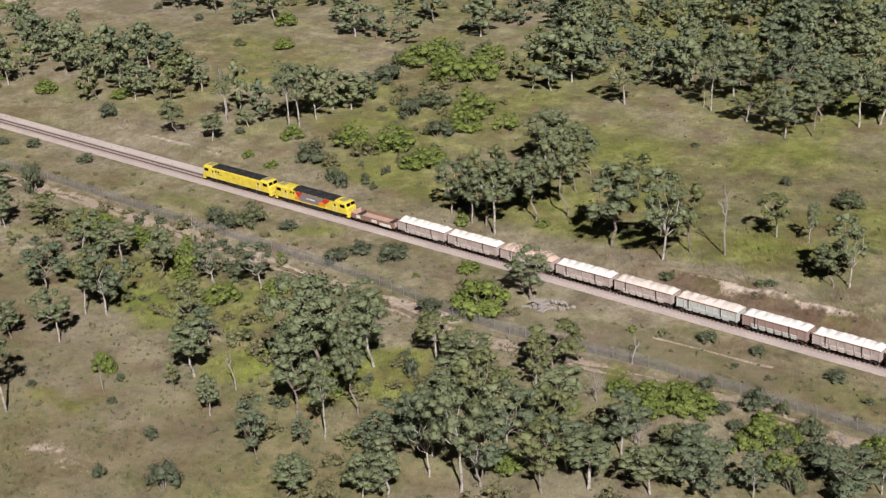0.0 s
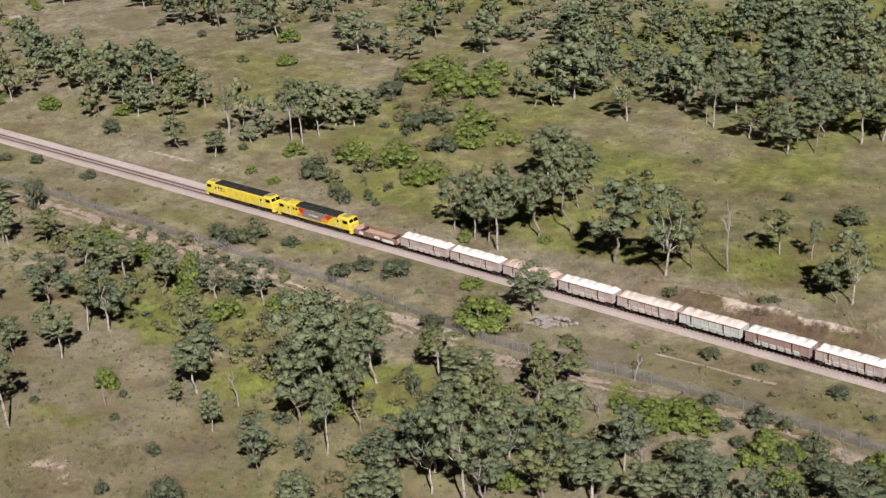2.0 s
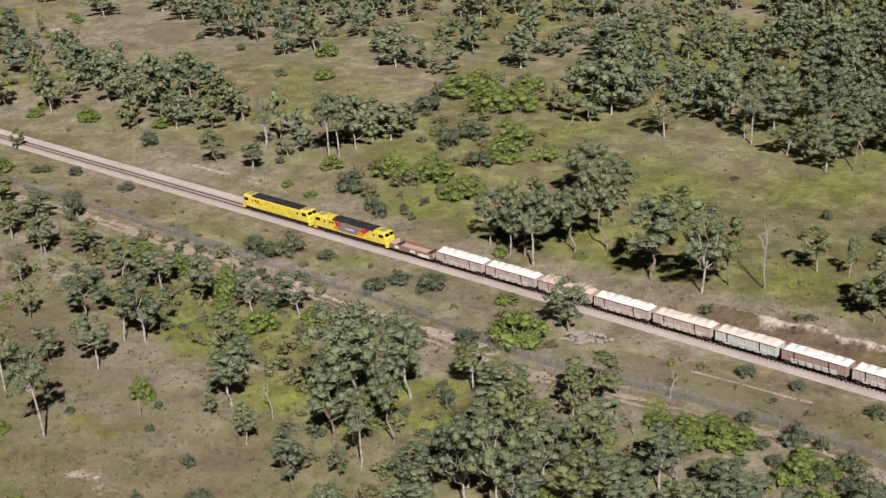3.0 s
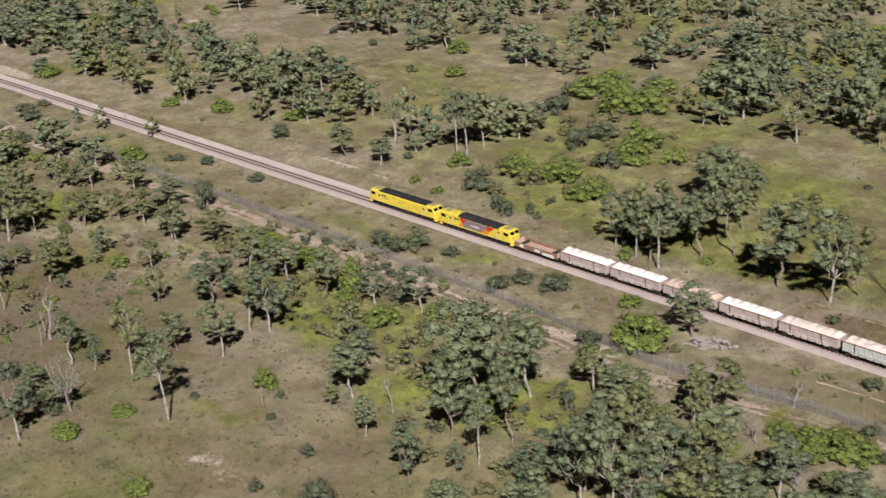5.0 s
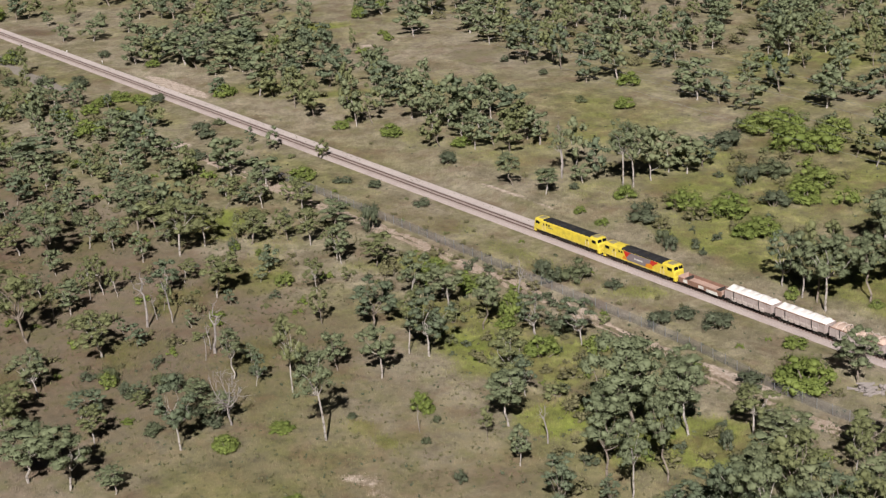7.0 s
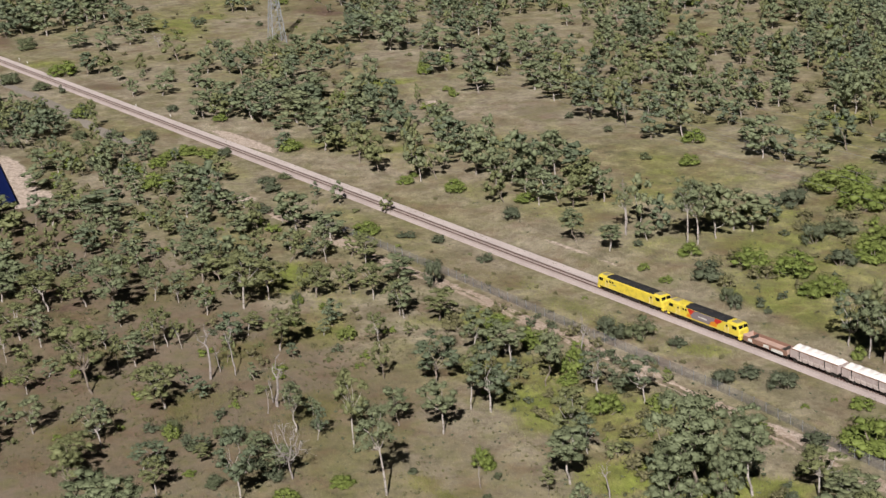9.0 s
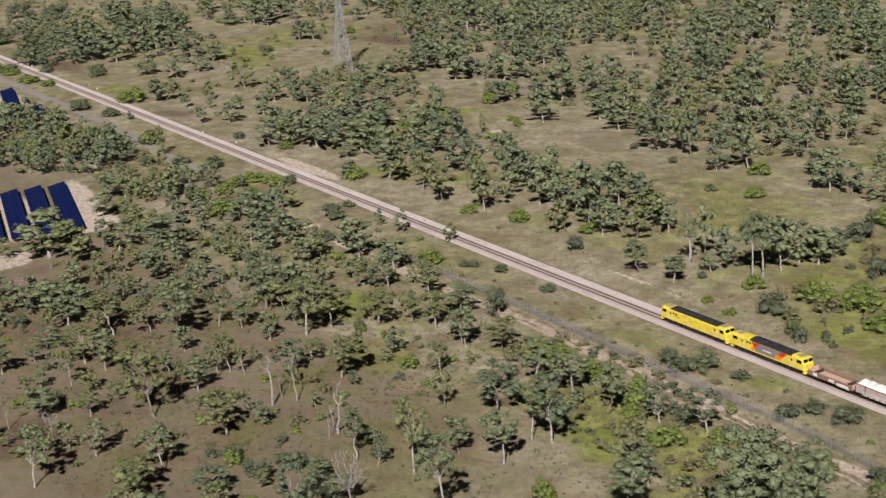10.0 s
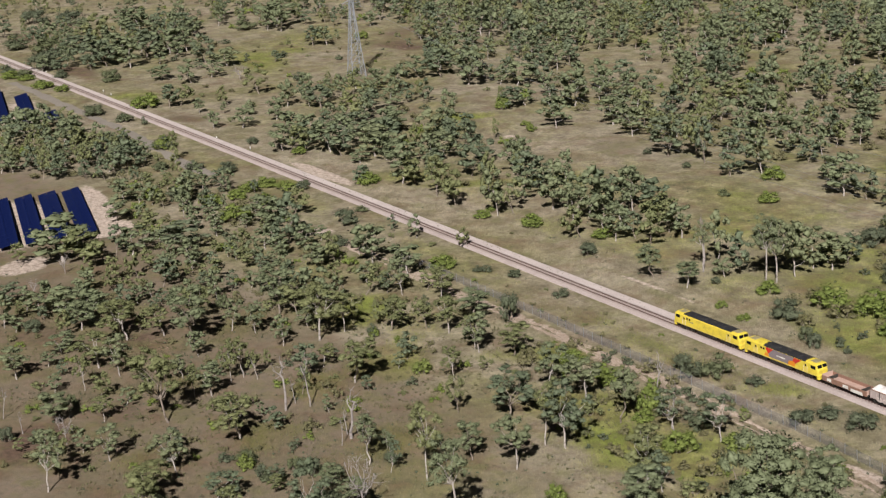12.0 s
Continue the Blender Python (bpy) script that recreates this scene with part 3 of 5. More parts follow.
def hopper_wagon(label, side_paint, door_paint, tarp, ribs, humped):
    """A covered open wagon: ribbed sides with drop doors, stakes, and a tarpaulin over the heaped load."""
    wagon = thing("wagon", label, "wagon", "train of covered wagons")
    R = 5.45
    bm = bmesh.new()
    for side in (-1, 1):
        block(bm, -R, R, side * 1.3 - 0.04, side * 1.3 + 0.04, 1.05, 2.62)
    for end in (-1, 1):
        block(bm, end * R - 0.04, end * R + 0.04, -1.3, 1.3, 1.05, 2.55)
        for y in (-0.7, 0, 0.7):
            block(bm, end * (R + 0.06) - 0.06, end * (R + 0.06) + 0.06, y - 0.05, y + 0.05, 1.05, 2.5)
    block(bm, -R, R, -1.3, 1.3, 1.0, 1.1)
    part("body", bm, side_paint, wagon)
    for side in (-1, 1):
        part("top_rail", boxed(-R, R, side * 1.34 - 0.07, side * 1.34 + 0.07, 2.54, 2.67, bevel=0.02), RUST, wagon, "dark rusty top rail")
        for k in range(9):
            x = -R + 0.15 + k * (2 * R - 0.3) / 8
            part("side_rib", boxed(x - 0.06, x + 0.06, side * 1.38 - 0.05, side * 1.38 + 0.05, 0.95, 2.46), side_paint, wagon)
        for k in range(8):
            x = -R + 0.15 + (k + 0.5) * (2 * R - 0.3) / 8
            if 1 <= k <= 6:
                bm = loft(bmesh.new(), [[(x - 0.52, side * 1.35, 1.55), (x + 0.52, side * 1.35, 1.55), (x + 0.46, side * 1.33, 0.78), (x - 0.46, side * 1.33, 0.78)], [(x - 0.5, side * 1.43, 1.5), (x + 0.5, side * 1.43, 1.5), (x + 0.4, side * 1.39, 0.85), (x - 0.4, side * 1.39, 0.85)]])
                part("drop_door", bm, door_paint, wagon)
        for x in (-3.2, 2.6):
            part("stake", boxed(x - 0.06, x + 0.06, side * 1.46 - 0.05, side * 1.46 + 0.05, 1.2, 2.8, bevel=0.02), UNDER, wagon)
    # tarpaulin, slack over the heaped load
    sections, steps, own = [], 66, random.uniform(0, 90)
    for i in range(steps + 1):
        u = i / steps
        x = -R + 0.02 + u * (2 * R - 0.04)
        ends = smooth(min(u, 1 - u) / 0.06)
        wave = abs(math.sin(math.pi * ribs * u)) ** (0.35 if humped else 0.6)
        row = []
        for y in (-1.28, -1.2, -1.0, -0.75, -0.4, 0, 0.4, 0.75, 1.0, 1.2, 1.28):
            heap_up = (1 - abs(y / 1.28) ** 3.0) * ends
            lumps = 0.2 * noise.noise((x * 1.1, y * 1.2, own)) + 0.13 * noise.noise((x * 3.1, y * 3.0, own + 7))
            row.append((x, y, 2.58 + heap_up * (0.4 + (0.22 if humped else 0.14) * wave + lumps)))
        sections.append(row)
    bm = loft(bmesh.new(), sections, False)
    for f in bm.faces:
        f.smooth = True
    cloth = part("tarpaulin", bm, tarp, wagon)
    if humped:
        for k in range(1, ribs):
            x = -R + 2 * R * k / ribs
            bm, pts = bmesh.new(), [(x, 1.36 * math.cos(a), 2.58 + 0.72 * math.sin(a) ** 0.8) for a in [math.pi * j / 10 for j in range(11)]]
            for a, c in zip(pts, pts[1:]):
                tube(bm, a, c, 0.06, 0.06, 5)
            part("hoop", bm, TARP_CREAM, cloth, "pale cover hoop")
    bm = tube(bmesh.new(), (R + 0.16, -0.5, 2.0), (R + 0.2, -0.5, 2.0), 0.24, 0.24, 12)
    part("brake_wheel", bm, UNDER, wagon)
    underframe(wagon, 5.5)
    return wagon


def flat_wagon():
    """The low-sided match wagon between the engines and the load."""
    wagon = thing("flat_wagon", "rusty empty low-sided wagon with patches of white paint", "wagon")
    R = 5.35
    part("deck", boxed(-R, R, -1.3, 1.3, 1.05, 1.15), RUST_PALE, wagon, "pale rusty steel deck")
    for side in (-1, 1):
        part("side_board", boxed(-R, R, side * 1.3 - 0.05, side * 1.3 + 0.05, 0.8, 1.75, bevel=0.02), RUST, wagon)
        for k in range(10):
            x = -R + 0.3 + k * (2 * R - 0.6) / 9
            part("side_rib", boxed(x - 0.05, x + 0.05, side * 1.39 - 0.04, side * 1.39 + 0.04, 0.8, 1.72), RUST, wagon)
        for x, w, z in ((-4.1, 1.1, 1.3), (-0.3, 1.4, 1.25), (1.6, 3.0, 1.05)):
            plate(wagon, "paint_patch", WHITE, [(x, z - 0.25), (x + w, z - 0.3), (x + w * 0.92, z + 0.33), (x + 0.1, z + 0.28)], side, "flaking white paint patch", flare=1.435)
    for end in (-1, 1):
        part("end_board", boxed(end * R - 0.05, end * R + 0.05, -1.3, 1.3, 1.05, 1.95, bevel=0.02), RUST_PALE, wagon)
        part("bolster", boxed(end * 3.9 - 0.1, end * 3.9 + 0.1, -1.1, 1.1, 1.15, 1.75, bevel=0.03), UNDER, wagon)
    underframe(wagon, 5.5)
    return wagon


TRAIN = -231.1  # the leading end
SLIGHT = Matrix.Diagonal((0.98, 0.9, 0.87, 1))  # narrow-gauge loading
locomotive(False).matrix_basis = pose(TRAIN + 10.4, 0, TOP) @ SLIGHT
locomotive(True).matrix_basis = pose(TRAIN + 31.1, 0, TOP) @ SLIGHT
flat_wagon().matrix_basis = pose(TRAIN + 47.2, 0, TOP)
KINDS = [
    ("brown ribbed wagon under a lumpy white tarpaulin", SIDE_BROWN, DOOR_PALE, TARP_WHITE, 7, False),
    ("brown ribbed wagon under a tan hooped cover", SIDE_BROWN, DOOR_PALE, TARP_TAN, 8, True),
    ("brown ribbed wagon under a cream tarpaulin", SIDE_BROWN, DOOR_PALE, TARP_CREAM, 7, False),
    ("pale grey ribbed wagon under a cream tarpaulin", SIDE_PALE, SIDE_PALE, TARP_CREAM, 7, False),
    ("maroon ribbed wagon with pale doors under a white tarpaulin", SIDE_MAROON, SIDE_PALE, TARP_WHITE, 7, False),
]
made = {}
for k, kind in enumerate((0, 0, 1, 0, 2, 3, 4, 0, 1, 0, 2, 0)):
    spot = pose(TRAIN + 52.9 + 5.88 + 11.76 * k, 0, TOP)
    if kind in made:
        copy_thing(made[kind], spot)
    else:
        made[kind] = hopper_wagon(*KINDS[kind])
        made[kind].matrix_basis = spot


# ---- plants ----
def unit(v):
    return v / (np.linalg.norm(v, axis=1)[:, None] + 1e-9)


KNOB = np.array([(1, 0, 0), (0, 1, 0), (-1, 0, 0), (0, -1, 0), (0, 0, 1), (0, 0, -1)], float)
KNOB_FACES = np.array([(k, (k + 1) % 4, 4) for k in range(4)] + [((k + 1) % 4, k, 5) for k in range(4)])


def dense_hearts(rnd, clumps, core):
    """Ragged solids added inside each clump to block light, in place of its inner twigs and foliage; smaller than its
    skin of leaves.
    """
    out, lean = [], []
    for c, r in clumps:
        turn = np.linalg.qr(rnd.normal(size=(3, 3)))[0]
        turn *= np.sign(np.linalg.det(turn))
        way = KNOB @ turn
        tips = np.array(c) + way * (0.7 + 0.6 * rnd.random((6, 1))) * np.array(r) * core
        out.append(tips[KNOB_FACES].reshape(-1, 3))
        lean.append(unit(way / np.array(r) + 0.3 * rnd.normal(size=(6, 3)))[KNOB_FACES].reshape(-1, 3))
    return np.concatenate(out), np.concatenate(lean)


def leaf_cloud(rnd, clumps, per, size, core=0.7):
    """Many small leaves on the skin of clumps (centre, radii); they lean outwards from their clump and from the whole crown.
    Gives the corners of the leaves and the way each of them faces."""
    c = np.repeat(np.array([k[0] for k in clumps], float), per, 0)
    r = np.repeat(np.array([k[1] for k in clumps], float), per, 0)
    n = len(c)
    d = unit(rnd.normal(size=(n, 3)))
    d[:, 2] = np.where((d[:, 2] < -0.2) & (rnd.random(n) < 0.65), -d[:, 2], d[:, 2])
    where = c + d * r * (0.5 + 0.72 * rnd.random((n, 1)))
    out = unit(d / r)
    crown = unit(where - (np.mean([k[0] for k in clumps], axis=0) - np.array([0, 0, 0.8])))
    nrm = unit(0.75 * out + 0.35 * crown + 0.4 * rnd.normal(size=(n, 3)))
    side = unit(np.cross(nrm, rnd.normal(size=(n, 3))))
    along = np.cross(nrm, side)
    s = size * (0.6 + 0.8 * rnd.random((n, 1)))
    leaf = np.stack([where - along * s - side * s * 0.55, where - along * s + side * s * 0.55, where + along * s * 0.9], 1).reshape(-1, 3)
    face = np.repeat(unit(0.7 * out + 0.3 * crown + 0.45 * nrm), 3, 0)
    hearts, lean = dense_hearts(rnd, clumps, core)
    return np.concatenate([leaf, hearts]), np.concatenate([face, lean])


def limb_path(bm, rnd, a, b, ra, rb, bends=3, wander=0.08, sides=6):
    a, b = Vector(a), Vector(b)
    pts = [a.lerp(b, k / bends) + Vector(rnd.normal(size=3)) * wander * (b - a).length * (0 < k < bends) for k in range(bends + 1)]
    for k, (p, q) in enumerate(zip(pts, pts[1:])):
        tube(bm, p, q, ra + (rb - ra) * k / bends, ra + (rb - ra) * (k + 1) / bends, sides)
    return pts[-1]


def from_leaves(name, cloud):
    pts, face = cloud
    n = len(pts) // 3
    data = bpy.data.meshes.new(name)
    data.vertices.add(3 * n)
    data.vertices.foreach_set("co", np.ascontiguousarray(pts, dtype=np.float32).ravel())
    data.loops.add(3 * n)
    data.loops.foreach_set("vertex_index", np.arange(3 * n, dtype=np.int32))
    data.polygons.add(n)
    data.polygons.foreach_set("loop_start", np.arange(0, 3 * n, 3, dtype=np.int32))
    data.update(calc_edges=True)
    data.shade_smooth()
    data.normals_split_custom_set_from_vertices(face)
    return data


GIRTH = {}  # each master's own height and spread


def sized(ob, cloud):
    pts = cloud[0]
    GIRTH[ob.name] = float(np.percentile(pts[:, 2], 99.3)), float(np.percentile(np.abs(pts[:, :2]), 98)) * 2
    return cloud


def gum_tree(seed, leaves, wood, pads, subs, per, size, slim=1.0, label="gum tree with a dense grey-green crown and pale trunk", foot=3.0, core=0.62, near=True):
    """A gum 10 m high with a crown about 7 m across: heaped pads of foliage carried on forked limbs, shade between them."""
    rnd = np.random.default_rng(seed)
    tree = thing("gum_tree", label, "tree", "gum trees")
    bm = bmesh.new()
    lean = rnd.normal(size=2) * 0.45
    fork = Vector((lean[0] * 0.7, lean[1] * 0.7, foot * (0.75 + 0.3 * rnd.random())))
    limb_path(bm, rnd, (0, 0, -0.4), fork, 0.15, 0.1, 3, 0.03, 6 if near else 4)
    blobs, start = [], rnd.random() * math.tau
    squash, bias = 0.75 + 0.5 * rnd.random(), rnd.normal(size=2) * 0.35
    for k in range(pads):
        v = (k + rnd.random()) / pads  # 0 at the skirt of the crown, 1 at its top
        swell = math.sin(math.pi * (0.16 + 0.74 * v)) ** 0.75
        turn = start + 2.4 * k + rnd.normal() * 0.4
        out = 2.3 * slim * swell * math.sqrt(0.3 + 0.7 * rnd.random())
        c = Vector((lean[0] + bias[0] + out * math.cos(turn) * squash, lean[1] + bias[1] + out * math.sin(turn) / squash, foot + 0.5 + (8.9 - foot) * v))
        if near or k % 3 == 0:
            limb_path(bm, rnd, fork, c - Vector((0, 0, 0.2)), 0.06, 0.02, 3 if near else 2, 0.07, 5 if near else 3)
        wide = 0.85 + 0.5 * rnd.random()
        for j in range(subs):
            a, r = math.tau * (j + rnd.random() * 0.6) / subs, wide * (0.5 + 0.35 * rnd.random()) * (j > 0)
            w = wide * ((0.36 if near else 0.42) + 0.36 * rnd.random())
            e = c + Vector((r * math.cos(a), r * math.sin(a), (0.3 if j == 0 else 0.15 - 0.5 * rnd.random()) * wide))
            blobs.append((tuple(e), (w, w * (0.75 + 0.6 * rnd.random()), w * ((0.65 if near else 1.05) + 0.4 * rnd.random()))))
    part("trunk", bm, wood, tree)
    laid("crown", from_leaves("crown", sized(tree, leaf_cloud(rnd, blobs, per, size, core))), leaves, tree)
    return tree


def bush(seed, leaves, clumps, per, size, name, label, category, group):
    """A bush 3 m high and 4 m across with stems."""
    rnd = np.random.default_rng(seed)
    shrub = thing(name, label, category, group)
    bm, blobs = bmesh.new(), []
    for k in range(clumps):
        turn, u = rnd.random() * math.tau, math.sqrt(rnd.random())
        c = Vector((1.55 * u * math.cos(turn), 1.55 * u * math.sin(turn), 0.5 + rnd.random() * 1.9 * math.sqrt(max(0.08, 1 - u * u))))
        if k % 3 == 0:
            limb_path(bm, rnd, (0.15 * c.x, 0.15 * c.y, -0.2), c, 0.07, 0.03, 2)
        w = (0.55 + 0.45 * rnd.random()) * (0.78 if clumps > 40 else 1.0)
        blobs.append((tuple(c), (w, w, w * (0.6 + 0.3 * rnd.random()))))
    part("stem", bm, BARK_GREY, shrub)
    laid("crown", from_leaves("crown", sized(shrub, leaf_cloud(rnd, blobs, per, size, 0.6))), leaves, shrub)
    return shrub


def dead_tree(seed, reach):
    """A bare tree 8 m high: a leaning bole with a few broken limbs, or a wide fork of limbs and thin twigs."""
    rnd = np.random.default_rng(seed)
    tree = thing("dead_tree", "bare grey dead tree with thin broken limbs", "tree", "dead trees")
    wide = reach > 2
    bm = bmesh.new()
    fork = Vector((*(rnd.normal(size=2) * (0.3 if wide else 0.7)), 2.6 if wide else 4.2))
    limb_path(bm, rnd, (0, 0, -0.3), fork, 0.18, 0.12, 4, 0.03)
    part("trunk", bm, WOOD_DEAD, tree)
    limbs = 6 if wide else 3
    for k in range(limbs):
        bm = bmesh.new()
        turn = math.tau * (k + rnd.random()) / limbs
        out = Vector((math.cos(turn), math.sin(turn), 0))
        rise = 1.8 + 2.8 * rnd.random() if wide else (3.4 if k == 0 else 1.2 + 1.4 * rnd.random())
        tip = fork + out * reach * (0.5 + 0.5 * rnd.random()) * (0.5 if k == 0 and not wide else 1.0) + Vector((0, 0, rise))
        limb_path(bm, rnd, fork, tip, 0.1, 0.03, 4, 0.08)
        for j in range(7 if wide else 3):
            a = fork.lerp(tip, 0.3 + (0.11 if wide else 0.22) * j)
            end = a + Vector(rnd.normal(size=3)) * 0.4 * math.sqrt(reach) + out * 0.4 + Vector((0, 0, 0.5))
            limb_path(bm, rnd, a, end, 0.032, 0.016, 2, 0.1)
            for i in range(4 if wide else 1):
                tube(bm, a.lerp(end, 0.3 + 0.2 * i), end + Vector(rnd.normal(size=3)) * 0.55, 0.016, 0.008, 3)
        part("limb", bm, WOOD_DEAD, tree)
    GIRTH[tree.name] = 7.2, 2 * reach + 1.0
    return tree


GUM_STAND_A = [
    (-70.5, -30.1, 6.3, 5.0), (-74.2, -33.5, 6.7, 7.9), (-82.9, -40.4, 7.1, 4.3), (-87.0, -43.6, 7.2, 5.0),
    (-90.2, -42.7, 9.0, 8.0), (-94.2, -47.1, 7.3, 6.5), (-95.1, -37.5, 4.8, 5.3), (-98.6, 17.0, 12.8, 5.8),
    (-100.9, 16.0, 7.1, 5.4), (-101.5, -50.5, 8.2, 6.6), (-102.6, -41.1, 10.1, 6.1), (-105.6, -54.9, 9.1, 7.3),
    (-111.3, -47.0, 10.2, 6.1), (-112.3, -40.6, 10.3, 6.3), (-112.7, 30.2, 7.7, 3.4), (-113.4, -57.9, 10.5, 5.9),
    (-114.5, -47.4, 10.2, 6.9), (-114.6, -60.5, 15.8, 6.6), (-115.8, -49.5, 10.8, 6.1), (-118.3, 29.5, 8.3, 5.8),
    (-120.2, -49.4, 13.0, 7.8), (-120.6, -59.9, 12.7, 6.8), (-121.5, -66.8, 8.9, 7.4), (-123.2, -29.0, 7.8, 8.8),
]
GUM_STAND_B = [
    (-124.4, -69.1, 7.4, 5.9), (-127.2, 16.1, 13.4, 7.2), (-128.2, -58.1, 7.6, 6.2), (-128.9, 10.1, 16.4, 7.6),
    (-128.9, -45.1, 8.3, 6.5), (-131.6, -58.7, 4.9, 4.3), (-131.7, 97.3, 11.3, 7.0), (-132.7, -74.4, 7.2, 5.9),
    (-134.8, -34.0, 6.2, 6.4), (-134.8, 94.0, 14.3, 8.2), (-139.2, -60.7, 12.0, 4.7), (-139.5, -64.2, 5.6, 2.3),
    (-139.7, -53.4, 13.6, 5.7), (-140.5, 84.6, 12.5, 6.4), (-140.7, -34.6, 8.2, 6.9), (-142.0, -9.2, 9.2, 5.4),
    (-141.9, 98.4, 9.4, 7.2), (-142.0, 14.5, 14.7, 8.4), (-143.0, -70.2, 9.5, 4.5), (-143.1, 93.3, 10.7, 7.1),
    (-144.7, 80.7, 11.7, 8.1), (-147.0, -58.2, 12.7, 5.3), (-147.4, -41.3, 12.7, 6.4), (-150.9, -49.4, 22.4, 12.7),
]
GUM_STAND_C = [
    (-152.1, 85.6, 9.0, 7.1), (-152.5, 38.7, 8.8, 6.4), (-155.3, 100.6, 15.7, 8.6), (-156.2, 85.6, 7.0, 7.2),
    (-156.2, -33.3, 9.2, 4.5), (-156.8, 143.1, 10.0, 8.0), (-157.3, 22.7, 17.0, 7.8), (-157.8, -65.4, 7.1, 3.4),
    (-161.3, 18.0, 12.1, 8.3), (-162.1, 140.7, 6.5, 8.1), (-163.3, 103.8, 12.5, 7.5), (-163.5, 34.0, 9.3, 6.5),
    (-163.8, 9.3, 14.0, 8.2), (-164.7, 95.2, 14.5, 8.7), (-166.2, 87.7, 15.0, 5.1), (-166.3, 42.7, 9.5, 6.7),
    (-166.6, 166.3, 10.5, 9.9), (-166.9, 128.0, 7.1, 7.9), (-167.3, -63.8, 5.3, 2.4), (-167.6, 11.3, 15.3, 7.8),
    (-168.6, -58.7, 9.5, 6.0), (-168.9, 89.1, 7.8, 3.1), (-170.0, 107.3, 12.0, 7.7), (-171.0, 11.4, 13.0, 7.3),
]
GUM_STAND_D = [
    (-172.5, 152.2, 7.5, 9.8), (-174.7, 162.5, 10.5, 8.6), (-174.8, -50.0, 7.2, 4.5), (-175.2, 40.7, 12.6, 9.0),
    (-177.1, 13.1, 11.2, 6.9), (-177.2, 94.4, 14.3, 7.6), (-177.7, 133.4, 8.7, 9.5), (-177.9, -50.4, 10.5, 7.2),
    (-181.8, 97.0, 11.6, 7.7), (-183.9, -30.1, 8.7, 6.3), (-184.0, -82.2, 15.8, 6.3), (-184.5, 81.7, 11.1, 8.7),
    (-184.8, 157.8, 10.6, 10.1), (-188.4, 125.1, 6.6, 8.2), (-191.2, -114.0, 4.2, 4.1), (-191.5, -33.9, 8.3, 4.9),
    (-191.6, 148.8, 12.0, 7.2), (-192.4, 120.1, 7.3, 6.8), (-195.5, 109.5, 9.5, 8.0), (-196.3, -63.2, 9.7, 5.5),
    (-196.6, -100.4, 12.4, 6.0), (-197.2, -118.4, 10.5, 6.6), (-197.5, 148.7, 9.9, 8.7), (-198.0, -52.0, 12.7, 7.1),
]
GUM_STAND_E = [
    (-199.4, -92.8, 5.7, 5.3), (-201.0, -37.9, 10.7, 5.4), (-201.3, -53.9, 12.1, 5.2), (-201.5, 93.0, 11.2, 7.9),
    (-201.6, 96.6, 14.5, 7.9), (-201.9, -77.0, 13.7, 5.5), (-203.9, -122.1, 9.8, 7.6), (-203.9, 88.9, 13.2, 9.2),
    (-204.0, -66.9, 7.1, 4.1), (-204.1, 113.3, 8.8, 8.2), (-204.3, 146.2, 6.7, 8.7), (-204.7, 81.9, 15.6, 9.0),
    (-207.2, -109.8, 7.0, 5.2), (-207.7, -91.6, 5.0, 3.6), (-208.2, -80.3, 5.8, 2.8), (-211.8, 105.3, 13.9, 8.2),
    (-213.3, -36.3, 8.3, 6.1), (-213.5, -81.5, 9.3, 3.7), (-214.4, -98.7, 3.2, 3.2), (-214.5, -52.1, 9.4, 7.8),
    (-215.4, -120.0, 9.7, 6.1), (-215.5, 81.0, 7.5, 6.6), (-216.9, -97.2, 3.4, 2.7), (-217.2, 101.1, 8.5, 8.2),
]
GUM_STAND_F = [
    (-218.3, -107.0, 4.9, 6.4), (-221.9, -38.7, 9.4, 6.7), (-222.9, -57.7, 7.4, 4.1), (-224.5, 105.3, 6.5, 6.3),
    (-225.1, -115.6, 6.7, 8.3), (-227.8, 129.3, 7.5, 7.3), (-231.6, -108.5, 8.2, 6.7), (-232.9, 126.3, 10.5, 8.8),
    (-236.5, 48.9, 8.7, 7.0), (-236.7, -50.0, 6.9, 4.3), (-237.6, 54.5, 7.0, 5.8), (-238.5, 34.2, 13.7, 7.5),
    (-238.8, 39.9, 12.8, 6.9), (-238.9, -93.6, 8.7, 9.5), (-239.1, 31.6, 15.7, 6.2), (-239.6, -128.4, 11.2, 7.1),
    (-239.9, -34.1, 7.2, 7.6), (-240.3, 46.9, 10.1, 6.4), (-245.0, 124.1, 7.9, 7.4), (-245.2, -115.5, 7.1, 4.9),
    (-245.4, -38.5, 8.7, 5.4), (-247.0, 16.1, 5.8, 4.9), (-247.5, 109.4, 11.2, 8.0), (-247.8, -38.0, 7.4, 5.6),
]
